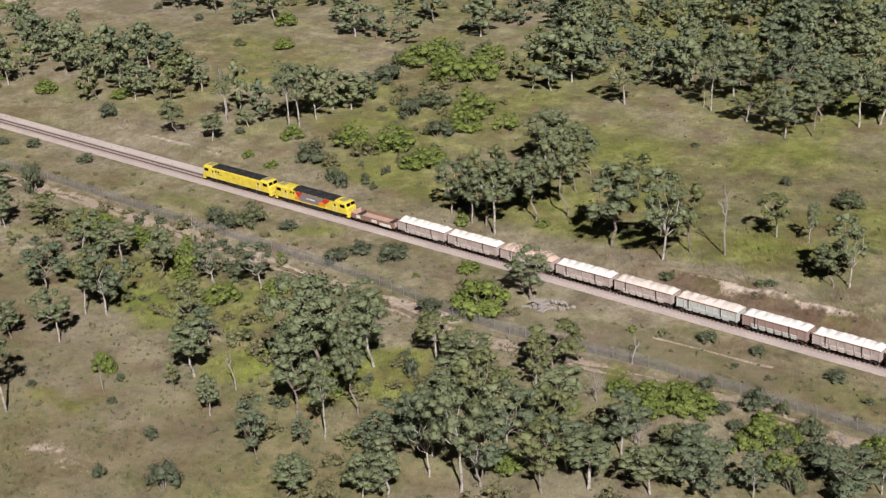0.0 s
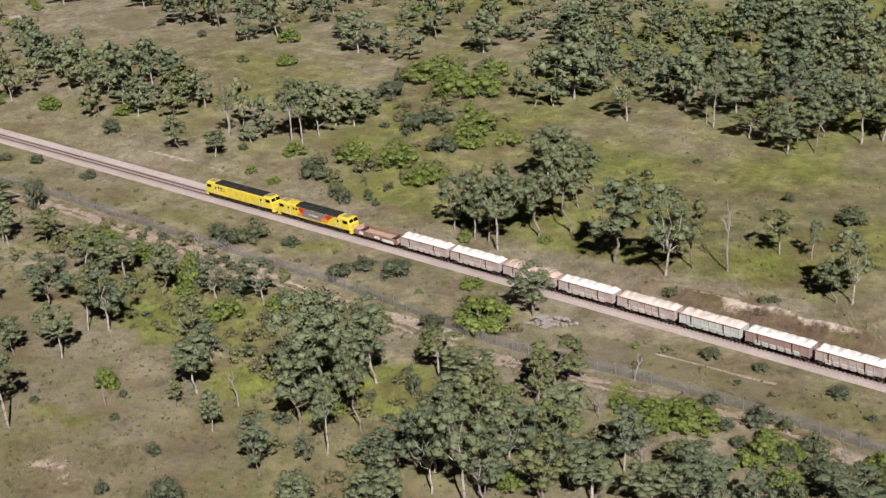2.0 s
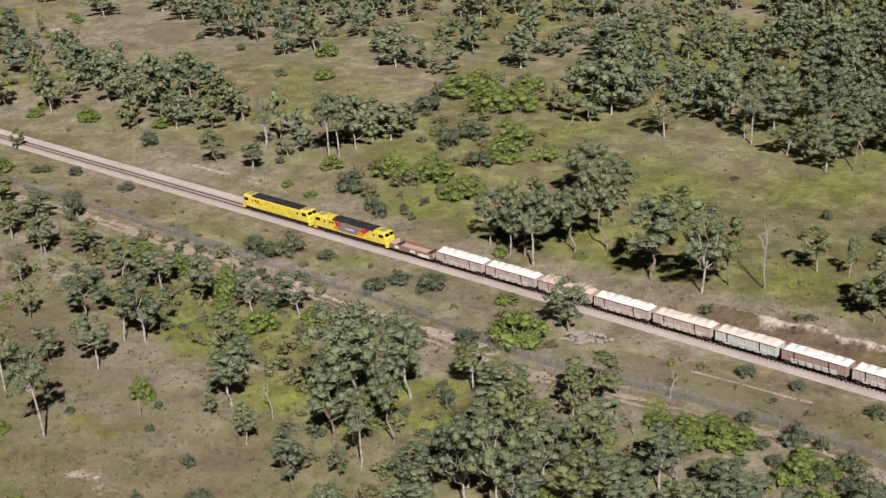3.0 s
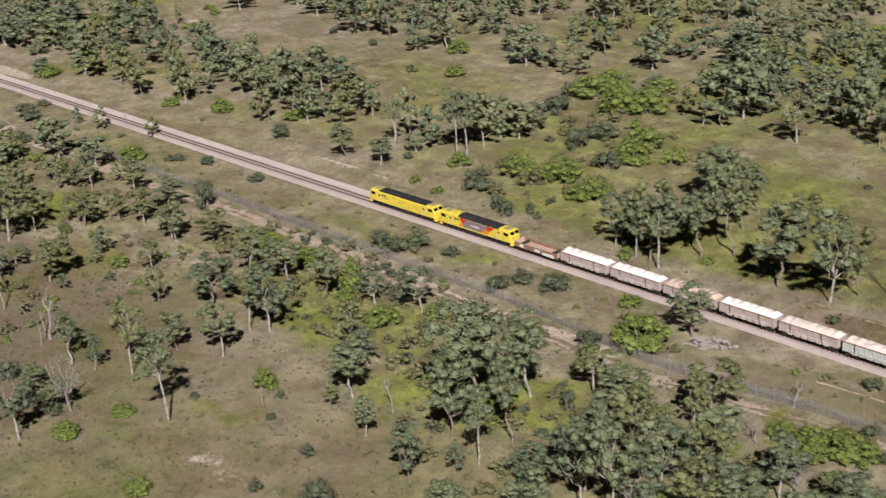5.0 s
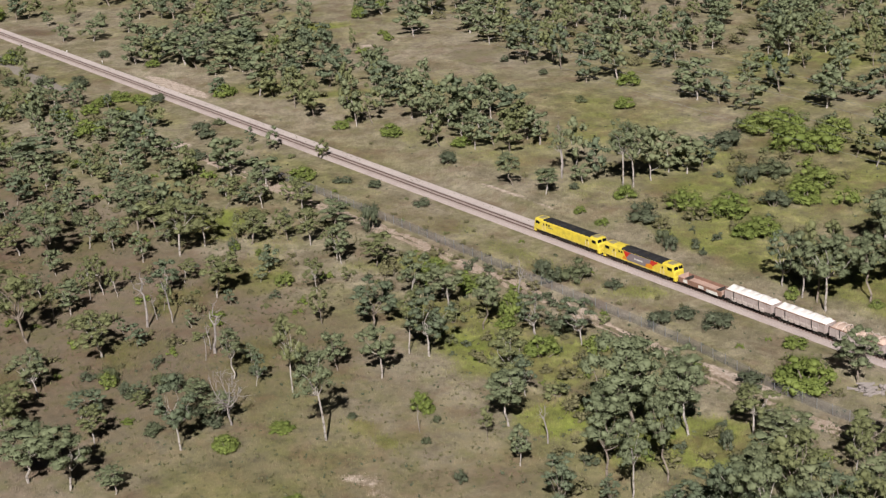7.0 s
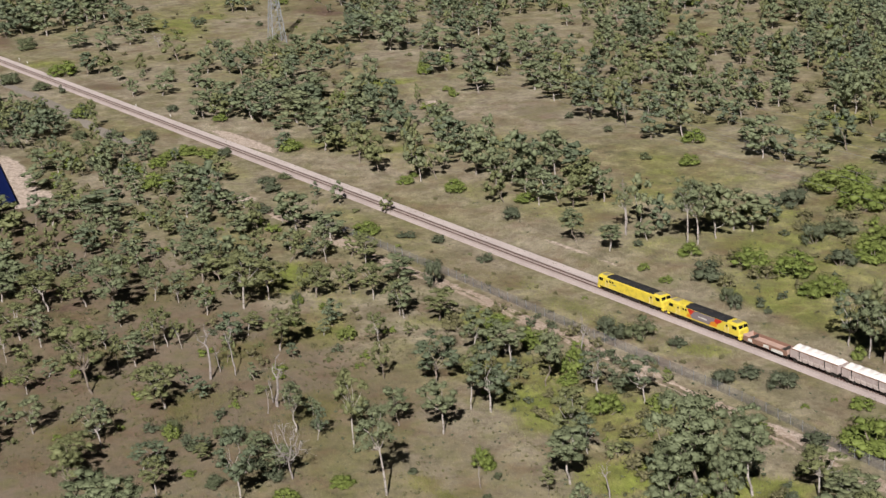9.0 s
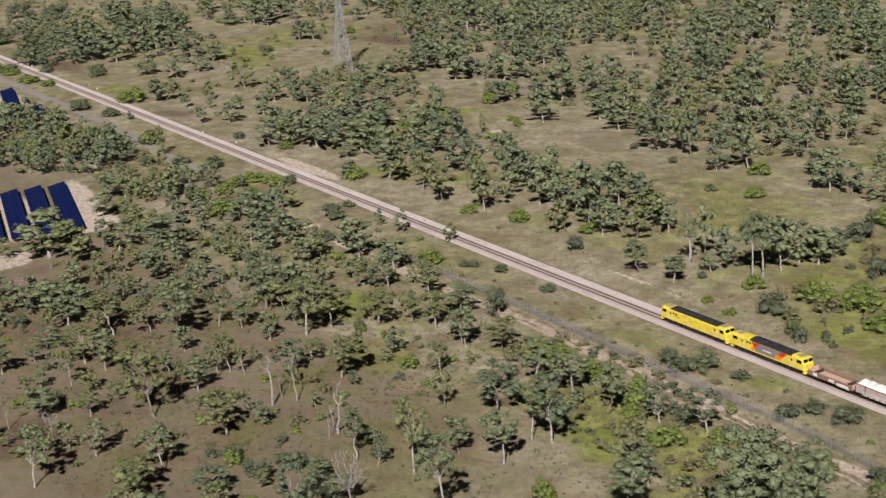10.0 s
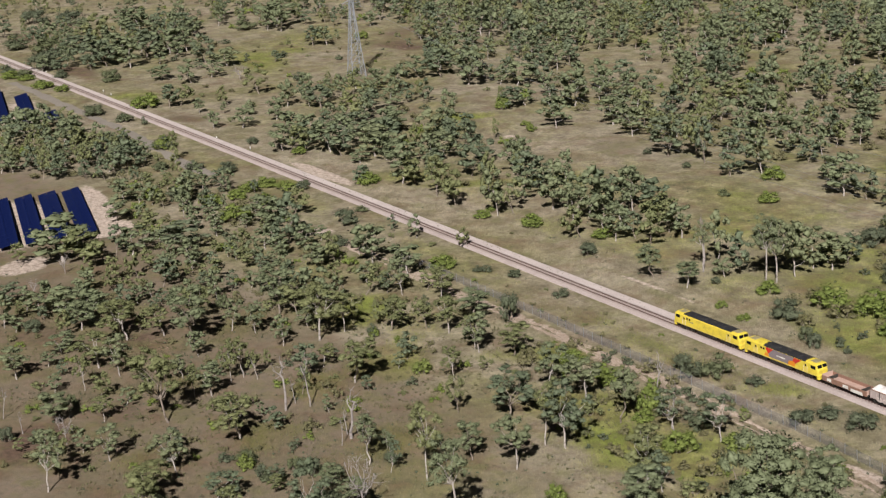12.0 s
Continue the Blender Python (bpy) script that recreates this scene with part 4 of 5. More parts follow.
GUM_STAND_G = [
    (-248.6, 28.3, 4.6, 4.4), (-248.7, -64.9, 9.7, 8.5), (-248.8, 32.8, 9.9, 5.7), (-254.9, 27.7, 11.7, 3.6),
    (-255.1, -100.5, 14.0, 10.4), (-256.2, 14.4, 7.8, 5.6), (-258.0, 34.5, 12.1, 5.2), (-258.8, -37.3, 8.2, 6.3),
    (-260.5, -65.6, 4.7, 4.4), (-261.4, 95.8, 9.3, 7.3), (-261.7, -89.0, 7.1, 5.4), (-262.5, -28.5, 6.6, 6.5),
    (-263.3, -110.0, 5.3, 4.7), (-263.7, -78.5, 6.1, 3.1), (-264.0, -39.4, 6.4, 4.6), (-265.9, -83.1, 7.9, 4.4),
    (-266.1, 113.3, 11.1, 7.5), (-266.7, -80.1, 8.3, 5.0), (-268.8, -45.1, 7.0, 4.4), (-268.9, -117.3, 6.0, 6.3),
    (-271.1, 95.9, 8.8, 7.4), (-274.4, -59.2, 12.4, 10.9), (-275.3, -52.9, 8.5, 8.1), (-277.4, 94.4, 11.4, 8.9),
]
GUM_STAND_H = [
    (-278.2, -27.0, 7.4, 7.3), (-278.4, 41.2, 8.7, 6.1), (-279.5, 32.3, 10.8, 8.7), (-280.9, -107.6, 7.3, 3.3),
    (-283.5, 41.7, 8.5, 6.8), (-285.5, 32.7, 7.0, 5.4), (-286.9, 27.8, 9.4, 6.0), (-287.4, -31.6, 8.1, 6.2),
    (-289.1, 100.2, 7.8, 6.9), (-290.7, -101.2, 7.8, 9.2), (-291.1, 47.5, 7.2, 7.7), (-293.6, -37.6, 7.2, 8.7),
    (-294.9, 23.2, 8.1, 6.7), (-295.2, -58.3, 11.7, 7.2), (-295.7, -116.6, 7.5, 5.7), (-297.1, 31.9, 8.9, 6.2),
    (-298.4, 48.3, 9.5, 8.5), (-299.3, -83.6, 7.0, 7.2), (-299.9, 39.5, 11.5, 7.0), (-299.9, -23.0, 7.4, 10.3),
    (-301.4, -38.9, 6.6, 6.3), (-302.0, -75.3, 8.1, 7.3), (-302.2, -90.8, 8.7, 9.6), (-304.7, 47.2, 11.8, 6.4),
]
GUM_STAND_I = [
    (-305.5, 38.8, 12.3, 7.0), (-307.1, -1.6, 5.3, 3.8), (-307.3, 30.1, 10.0, 6.3), (-307.5, 35.0, 15.2, 8.4),
    (-308.2, 94.5, 13.9, 7.8), (-309.7, 113.3, 6.0, 6.3), (-312.8, 87.1, 10.3, 6.9), (-314.1, -24.3, 9.9, 7.9),
    (-314.5, -96.4, 7.1, 7.3), (-316.4, 131.0, 7.9, 6.5), (-318.2, 36.3, 10.4, 6.4), (-320.3, 33.2, 13.2, 8.6),
    (-320.8, -30.9, 8.2, 6.6), (-323.9, -6.1, 6.2, 3.6), (-325.1, 24.1, 10.6, 6.4), (-326.3, 19.8, 13.0, 6.3),
    (-328.6, 92.1, 13.8, 5.6), (-333.1, -7.4, 4.8, 2.5), (-335.2, 41.3, 10.6, 6.7), (-336.5, 96.2, 14.6, 8.2),
    (-339.8, 27.2, 13.7, 5.8), (-341.0, 38.4, 11.4, 7.4), (-342.2, 90.5, 12.1, 9.8), (-342.4, 17.2, 11.8, 8.9),
]
GUM_STAND_J = [
    (-343.4, 91.4, 12.4, 6.5), (-343.5, -103.2, 5.4, 6.5), (-344.4, -31.8, 13.8, 8.3), (-344.9, -78.9, 6.6, 6.7),
    (-354.0, 18.4, 11.2, 9.1), (-356.8, -54.3, 8.0, 12.8), (-360.7, 98.1, 10.9, 9.4), (-361.2, -30.1, 8.8, 10.4),
    (-364.6, -78.3, 9.9, 14.8), (-366.2, -18.9, 8.3, 7.3), (-366.6, 37.5, 11.7, 9.5), (-369.2, 20.9, 9.1, 8.6),
    (-369.5, -81.8, 12.0, 17.0), (-370.4, 99.3, 9.3, 8.7), (-371.6, -62.2, 8.2, 13.1), (-372.8, 18.2, 11.5, 9.4),
    (-376.2, 47.0, 8.9, 8.3), (-378.0, 150.0, 8.9, 10.2), (-382.4, 11.2, 5.5, 5.0), (-387.1, 104.7, 9.6, 10.8),
    (-391.1, 44.1, 8.8, 10.0), (-393.5, 30.1, 9.0, 10.1), (-396.9, -58.2, 6.7, 8.5), (-398.5, 90.7, 10.5, 9.0),
]
GUM_STAND_K = [
    (-403.7, 21.8, 4.5, 5.8), (-408.7, -31.1, 7.0, 6.5), (-408.8, 30.0, 9.8, 10.4), (-409.3, 55.8, 7.6, 8.9),
    (-413.2, 51.9, 10.4, 10.7), (-414.0, 38.6, 10.1, 10.3), (-416.5, 22.3, 10.2, 8.7), (-420.6, 36.1, 8.7, 10.4),
    (-424.3, 22.3, 10.0, 10.2), (-424.6, 27.1, 10.8, 8.6), (-432.3, 48.5, 8.8, 9.2), (-433.6, 12.5, 9.0, 10.3),
    (-434.1, 18.8, 9.4, 10.3), (-434.5, 103.6, 7.3, 7.8), (-434.6, 97.3, 7.3, 7.7), (-435.7, 39.9, 8.8, 10.1),
    (-437.9, 12.5, 8.6, 8.9), (-438.0, 94.2, 7.9, 4.3), (-457.5, 46.5, 11.1, 9.5), (-466.0, 67.9, 7.4, 7.9),
    (-467.1, 122.3, 8.8, 10.3), (-479.5, 17.9, 7.6, 6.7), (-482.2, 111.1, 13.1, 12.6), (-482.2, 32.1, 7.9, 7.8),
]
GUM_STAND_L = [
    (-485.3, -30.3, 7.0, 9.3), (-486.5, 51.9, 8.5, 10.0), (-496.4, -36.1, 9.9, 9.4), (-502.5, 111.4, 11.3, 10.8),
    (-509.7, 105.6, 8.1, 9.8), (-516.2, -49.1, 11.1, 7.6), (-519.9, -42.1, 10.2, 8.7), (-520.1, 31.2, 7.7, 6.2),
    (-528.6, -28.1, 7.9, 8.9), (-531.8, 49.0, 11.2, 10.7), (-532.9, 13.0, 8.8, 7.3), (-534.3, 18.0, 7.8, 8.3),
    (-573.9, 38.8, 9.5, 9.0), (-577.8, 49.5, 7.3, 7.9), (-590.2, 32.7, 6.2, 8.0), (-596.3, 64.1, 7.6, 9.4),
    (-610.6, 118.9, 8.7, 7.5), (-610.7, 61.4, 12.5, 12.0), (-612.6, 113.4, 9.2, 7.5), (-629.2, 34.8, 14.7, 10.8),
    (-642.9, 29.2, 11.7, 9.7), (-643.4, 48.0, 21.5, 12.3), (-646.5, 36.9, 22.6, 14.7), (-647.8, 23.3, 14.4, 14.6),
]
GUM_STAND_M = [
    (-650.1, 60.7, 11.8, 12.5), (-678.1, 127.4, 11.4, 16.3), (-695.8, 32.2, 7.0, 15.6), (-712.3, 54.6, 14.0, 16.1),
    (-714.1, 72.4, 13.6, 16.3),
]
GUM_STAND_N = [
    (-330.9, -100.7, 5.8, 7.9), (-325.2, -96.1, 6.9, 8.5), (-322.3, -91.2, 5.7, 7.2), (-323.3, -108.4, 3.7, 3.8),
    (-303.5, -104.6, 4.9, 6.8), (-283.8, -99.3, 9.3, 5.3), (-290.0, -81.5, 13.1, 7.9), (-292.4, -71.0, 7.3, 5.6),
    (-287.5, -67.7, 7.2, 4.8), (-284.0, -57.1, 4.3, 5.3), (-290.1, -56.0, 7.4, 7.6), (-268.9, -45.6, 7.8, 6.8),
    (-262.9, -92.1, 7.1, 3.5), (-274.1, -89.7, 5.1, 5.2), (-298.0, -109.4, 3.5, 4.3), (-218.5, -79.1, 6.7, 3.5),
    (-217.3, -75.8, 3.7, 3.5), (-310.3, -90.3, 6.4, 7.3), (-326.5, -59.9, 6.2, 5.9), (-333.1, -48.1, 5.4, 6.1),
    (-334.2, -68.1, 6.9, 6.0), (-342.6, -58.1, 7.1, 7.2), (-330.8, -76.5, 5.4, 5.9), (-362.1, -66.6, 7.6, 10.1),
    (-374.1, -91.2, 5.8, 7.3), (-339.9, -86.3, 5.7, 6.2), (-321.3, -35.7, 5.6, 6.2), (-334.8, -38.2, 5.7, 5.0),
    (-343.2, -38.8, 5.8, 5.7),
]
GUMS = GUM_STAND_A + GUM_STAND_B + GUM_STAND_C + GUM_STAND_D + GUM_STAND_E + GUM_STAND_F + GUM_STAND_G + GUM_STAND_H + GUM_STAND_I + GUM_STAND_J + GUM_STAND_K + GUM_STAND_L + GUM_STAND_M + GUM_STAND_N
SHRUB_STAND_A = [
    (-80.0, -36.1, 4.1, 3.6), (-86.2, -26.9, 2.5, 3.8), (-88.6, -6.8, 1.9, 3.4), (-90.0, -20.0, 2.8, 2.0),
    (-102.1, -5.7, 1.4, 2.5), (-109.3, 11.5, 1.2, 2.3), (-110.4, -6.4, 1.9, 3.4), (-110.9, 10.8, 1.4, 1.8),
    (-115.7, 50.9, 3.3, 6.1), (-126.1, 7.2, 1.5, 2.8), (-131.1, 56.3, 2.2, 2.1), (-140.3, -40.6, 3.6, 2.5),
    (-144.9, -60.6, 1.3, 1.3), (-148.2, -82.6, 4.5, 4.7), (-152.5, -22.5, 2.9, 5.3), (-157.6, -85.8, 2.8, 2.0),
    (-157.6, 67.2, 1.1, 2.1), (-159.9, -74.8, 2.4, 2.2), (-171.7, -9.1, 3.3, 5.9), (-172.3, 90.1, 1.1, 2.0),
    (-172.6, -71.4, 1.2, 1.8), (-177.1, -66.1, 1.3, 1.7), (-179.0, -10.0, 2.5, 4.5), (-180.2, -14.7, 2.7, 5.0),
]
SHRUB_STAND_B = [
    (-187.0, -75.0, 1.2, 1.2), (-187.4, -75.2, 1.1, 1.6), (-190.0, -28.7, 2.7, 4.9), (-198.3, -9.3, 2.2, 4.0),
    (-198.4, 14.3, 1.9, 1.8), (-201.8, 16.0, 2.4, 2.2), (-204.0, -101.6, 1.7, 3.0), (-204.8, 12.2, 3.3, 3.6),
    (-205.8, -11.6, 4.6, 6.5), (-207.0, 44.3, 3.8, 6.6), (-208.1, -14.5, 3.3, 4.2), (-209.0, 14.1, 3.1, 3.2),
    (-211.6, -14.9, 4.2, 4.0), (-220.5, 59.3, 4.5, 8.2), (-220.5, 20.2, 4.2, 7.6), (-220.6, 51.7, 4.9, 6.0),
    (-228.4, -97.4, 2.4, 4.3), (-236.0, 126.8, 3.2, 5.9), (-243.7, 70.0, 4.4, 8.0), (-246.5, 23.7, 1.7, 2.5),
    (-250.0, 80.2, 4.1, 3.5), (-251.4, 122.6, 3.6, 5.2), (-256.5, -23.7, 6.4, 4.3), (-262.2, -6.3, 2.2, 3.8),
]
SHRUB_STAND_C = [
    (-265.8, -127.9, 3.2, 3.3), (-280.6, -5.9, 2.0, 3.7), (-281.7, 15.4, 3.4, 4.9), (-288.9, -8.5, 1.8, 3.2),
    (-290.0, -9.6, 1.7, 3.1), (-299.0, 73.0, 2.0, 3.7), (-321.8, -104.9, 2.7, 4.9), (-325.2, -32.3, 2.9, 5.3),
    (-327.9, 84.5, 1.8, 3.1), (-332.5, -23.0, 3.0, 4.8), (-348.9, 87.6, 2.2, 3.2), (-349.1, -12.9, 4.1, 7.4),
    (-355.6, -4.2, 2.0, 3.7), (-392.0, -3.4, 2.1, 3.9), (-422.8, 72.9, 2.7, 4.1), (-426.3, -11.9, 3.2, 5.8),
    (-442.8, 54.5, 4.1, 7.5), (-454.3, 9.3, 2.3, 3.7), (-471.3, -14.2, 4.5, 8.2), (-512.4, -4.7, 3.2, 2.4),
    (-524.2, -7.9, 3.1, 5.6), (-543.9, -12.4, 4.3, 7.8), (-597.5, 90.8, 2.6, 4.8), (-611.0, 18.7, 4.4, 8.1),
]
SHRUB_STAND_D = [
    (-619.4, -7.1, 3.1, 5.7), (-632.2, 5.0, 3.2, 5.9), (-646.1, -5.8, 3.9, 7.1), (-659.3, 6.9, 8.3, 15.0),
    (-664.0, -7.7, 4.0, 7.3), (-683.2, 113.3, 5.9, 10.7), (-702.2, 23.5, 7.8, 14.2), (-708.6, 96.3, 6.8, 12.3),
    (-728.7, 15.8, 7.3, 13.2), (-785.6, 61.3, 8.0, 14.5), (-808.9, 49.3, 8.1, 14.7),
]
SHRUB_STAND_E = [
    (-275.3, -112.4, 2.5, 2.5), (-231.6, -99.6, 1.8, 3.0), (-227.8, -97.1, 1.7, 2.9), (-219.6, -97.6, 1.8, 2.5),
    (-220.6, -92.1, 2.2, 2.5), (-215.7, -90.9, 3.7, 3.8), (-214.3, -87.9, 2.2, 2.5), (-306.8, -66.6, 3.7, 3.6),
    (-268.6, -49.8, 3.2, 2.6), (-212.0, -78.1, 2.0, 2.9), (-204.6, -100.8, 2.0, 2.9), (-213.0, -87.6, 2.1, 2.5),
    (-205.4, -95.0, 2.9, 2.7), (-220.8, -90.6, 1.7, 2.3), (-220.4, -98.0, 3.0, 2.5), (-218.3, -96.1, 2.5, 2.9),
    (-205.0, -92.1, 1.9, 3.7), (-200.2, -92.9, 2.4, 3.6),
]
SHRUB_STAND_F = [
    (-675.2, 13.5, 5.2, 10.9), (-542.6, -12.8, 3.4, 5.9), (-522.5, -7.4, 2.9, 5.1), (-497.4, -24.0, 2.7, 5.8),
    (-605.7, 16.8, 3.1, 7.6), (-633.9, 6.1, 3.4, 5.4), (-423.4, -12.7, 3.8, 5.2), (-456.3, 11.2, 1.9, 3.0),
    (-436.2, -18.2, 3.2, 6.0), (-444.4, -26.0, 2.8, 6.0), (-408.4, -36.2, 2.9, 5.9), (-596.3, 88.8, 2.4, 4.4),
    (-570.9, 103.8, 2.4, 3.8), (-544.2, 72.0, 3.6, 5.4), (-419.6, 72.0, 2.6, 2.9), (-388.6, -5.4, 2.3, 4.2),
    (-457.3, 10.7, 1.9, 3.3),
]
SHRUBS = SHRUB_STAND_A + SHRUB_STAND_B + SHRUB_STAND_C + SHRUB_STAND_D + SHRUB_STAND_E + SHRUB_STAND_F
ACACIA_STAND_A = [
    (-74.8, -22.4, 3.5, 4.4), (-86.4, -25.8, 2.5, 4.5), (-88.9, -29.0, 3.8, 5.6), (-100.8, -26.1, 3.7, 6.7),
    (-112.2, -26.9, 2.2, 4.1), (-112.2, -53.6, 3.4, 3.7), (-146.2, -16.5, 5.4, 9.8), (-157.6, -5.9, 2.2, 4.0),
    (-158.9, 16.9, 1.6, 2.9), (-170.0, -96.9, 2.2, 3.9), (-171.8, 9.8, 2.6, 2.9), (-180.6, -29.7, 2.7, 4.8),
    (-181.2, -65.0, 1.5, 2.6), (-181.7, -65.7, 4.0, 3.5), (-185.3, -37.7, 3.9, 5.9), (-191.9, -85.8, 1.5, 2.8),
    (-192.2, -95.1, 2.2, 4.1), (-197.3, 30.1, 4.4, 7.7), (-198.7, 27.4, 3.4, 5.7), (-199.2, -34.3, 2.2, 3.9),
    (-202.2, -30.4, 5.1, 4.8), (-204.2, 50.5, 4.0, 7.2), (-207.8, 57.8, 5.4, 9.8), (-210.2, 34.2, 4.9, 8.9),
]
ACACIA_STAND_B = [
    (-216.0, -28.5, 2.3, 4.1), (-218.9, -27.8, 3.3, 4.4), (-219.1, 30.7, 4.8, 7.8), (-225.0, 81.2, 6.2, 9.3),
    (-225.1, 12.5, 1.6, 2.9), (-226.2, -98.4, 2.9, 2.9), (-228.4, -28.5, 3.5, 5.5), (-229.8, 76.5, 6.8, 9.9),
    (-232.3, 94.8, 4.2, 7.6), (-233.5, 14.0, 1.9, 2.6), (-234.1, 28.0, 3.0, 5.5), (-244.3, 89.6, 5.3, 9.7),
    (-245.5, -51.4, 1.7, 3.0), (-245.9, 83.9, 5.7, 10.3), (-268.4, -49.7, 2.3, 2.3), (-287.2, 76.9, 3.2, 5.8),
    (-291.4, 27.1, 2.8, 5.1), (-297.6, -14.7, 3.6, 6.5), (-302.2, 93.9, 3.8, 6.9), (-311.5, 20.7, 2.9, 5.2),
    (-312.7, 21.1, 3.4, 5.1), (-327.4, 15.7, 2.4, 4.3), (-331.2, 20.9, 1.4, 2.6), (-371.7, -33.5, 5.1, 8.7),
]
ACACIA_STAND_C = [
    (-381.3, 13.3, 2.8, 5.0), (-408.7, 85.7, 2.0, 3.6), (-435.6, 95.0, 4.7, 4.8), (-457.6, 239.9, 3.7, 6.7),
    (-505.7, 275.3, 5.4, 9.8), (-510.6, 253.9, 4.0, 7.3), (-558.7, 258.7, 5.7, 10.3), (-613.1, 137.8, 3.5, 6.3),
]
ACACIA_STAND_D = [
    (-191.5, -85.5, 1.3, 4.1), (-191.7, -95.4, 2.8, 3.9), (-170.1, -97.2, 1.9, 3.7), (-244.2, -52.6, 2.9, 3.7),
    (-211.1, -102.2, 1.0, 2.2),
]
ACACIA_STAND_E = [
    (-652.0, -10.1, 3.0, 10.0), (-640.4, -6.9, 2.5, 7.4), (-616.3, -8.1, 3.3, 9.5), (-601.8, -4.7, 2.8, 5.8),
    (-471.4, -14.2, 4.5, 6.7), (-542.5, 7.4, 5.1, 10.7), (-400.5, -11.4, 3.0, 7.2), (-393.2, -8.6, 2.6, 6.2),
    (-398.3, -17.8, 2.9, 5.5), (-391.7, -32.1, 3.5, 6.4), (-392.0, -24.2, 3.2, 5.4), (-382.1, -20.2, 3.1, 5.7),
    (-412.1, -41.5, 3.3, 5.9), (-380.4, 11.2, 3.9, 5.5), (-429.2, 14.1, 2.8, 4.6), (-447.2, 112.4, 3.2, 4.4),
    (-401.4, 82.9, 2.5, 3.3),
]
ACACIAS = ACACIA_STAND_A + ACACIA_STAND_B + ACACIA_STAND_C + ACACIA_STAND_D + ACACIA_STAND_E
DEAD_STAND_A = [
    (-79.2, -23.6, 3.5, 2.3), (-101.1, -39.2, 5.3, 4.2), (-113.4, -31.4, 5.0, 3.6), (-113.4, -57.9, 6.2, 3.7),
    (-115.7, -18.9, 4.3, 2.5), (-121.6, 17.9, 12.9, 3.8), (-160.3, -57.9, 6.6, 2.7), (-176.1, -70.1, 4.0, 1.2),
    (-193.3, -32.8, 8.5, 2.9), (-198.4, -90.6, 9.3, 7.5), (-203.0, -28.1, 9.9, 3.2), (-208.7, 79.7, 8.1, 3.6),
    (-214.7, -35.4, 3.9, 4.1), (-225.5, -78.3, 9.6, 5.7), (-244.2, -76.9, 10.4, 3.1), (-245.6, -81.3, 10.3, 4.9),
    (-247.6, -78.3, 5.3, 1.9), (-254.6, 27.4, 12.5, 3.8), (-257.5, -119.2, 5.7, 3.5), (-267.6, -124.1, 4.2, 2.1),
    (-277.0, -124.9, 5.9, 1.9), (-346.0, -97.1, 4.1, 2.9), (-359.0, -85.3, 4.7, 3.4), (-563.4, 55.4, 6.1, 6.7),
]
DEAD_STAND_B = [
    (-223.9, -81.1, 5.1, 1.6), (-227.5, -78.0, 4.8, 2.0), (-290.0, -52.7, 4.4, 1.7),
]
DEADS = DEAD_STAND_A + DEAD_STAND_B
WOOD_FAR = [(-722, 198), (-496, 344), (-388, 228), (-463, 260), (-432, 205), (-480, 190), (-505, 172), (-557, 140), (-631, 166)]
WOOD_RIDGE = [(-427, 138), (-315, 219), (-250, 136), (-298, 165), (-306, 116), (-335, 99), (-379, 110)]
UNDERGROWTH_NEAR = [(-243, -24), (-219, -16), (-196, -18), (-171, -19), (-157, -26), (-146, -46), (-166, -50), (-181, -44), (-193, -49), (-206, -50), (-231, -43)]
UNDERGROWTH_FAR = [(-231, 32), (-237, 65), (-258, 93), (-238, 106), (-196, 55), (-186, 34), (-198, 20), (-216, 17)]
STAND_TRAIN = [(-193, 30), (-181, 56), (-167, 46), (-146, 48), (-126, 16), (-143, 16), (-159, 24), (-167, 11), (-177, 13)]
STAND_NEAR = [(-138, -35), (-127, -34), (-118, -32), (-103, -40), (-89, -41), (-87, -46), (-124, -71), (-131, -61), (-127, -51)]
WOOD_CORNER = [(-237, 156), (-173, 188), (-129, 94), (-141, 85), (-163, 93), (-178, 93), (-196, 97)]
WOOD_SLOPE = [(-514, 219), (-402, 290), (-254, 114), (-279, 115), (-325, 138), (-347, 129), (-385, 115)]
WOOD_RISE = [(-308, 163), (-240, 206), (-174, 100), (-197, 107), (-222, 97), (-243, 121), (-277, 133)]
WOOD_SHADE = [(-435, 271), (-402, 290), (-272, 136), (-295, 144), (-341, 183)]
WOOD_LEFT = [(-370, 48), (-304, 61), (-278, 42), (-286, 27), (-301, 24), (-330, 20)]
UNDERGROWTH_DENSE = [(-160, -58), (-125, -75), (-95, -56), (-82, -36), (-115, -28), (-150, -30)]
THICKET = [(-115, -26), (-103, -19), (-88, -21), (-74, -22), (-70, -31), (-98, -51)]
WOOD_END = [(-742, 28), (-750, 51), (-735, 105), (-641, 70), (-634, 36), (-639, 13), (-654, 1)]
WOOD_MIDDLE = [(-450, 152), (-447, 193), (-392, 186), (-381, 221), (-312, 146), (-323, 98), (-367, 124), (-388, 116), (-428, 106), (-484, 138)]
WOOD_LINESIDE = [(-527, 56), (-505, 93), (-425, 74), (-370, 63), (-341, 33), (-360, 27), (-407, 24), (-458, 22)]
WOOD_CREST = [(-778, 146), (-666, 219), (-608, 183), (-643, 148), (-666, 110), (-703, 106)]
WOOD_BEYOND = [(-673, 214), (-610, 255), (-483, 159), (-470, 134), (-473, 118), (-498, 111), (-538, 124)]
WOOD_DARK = [(-222, 192), (-190, 208), (-161, 148), (-166, 124), (-191, 154)]
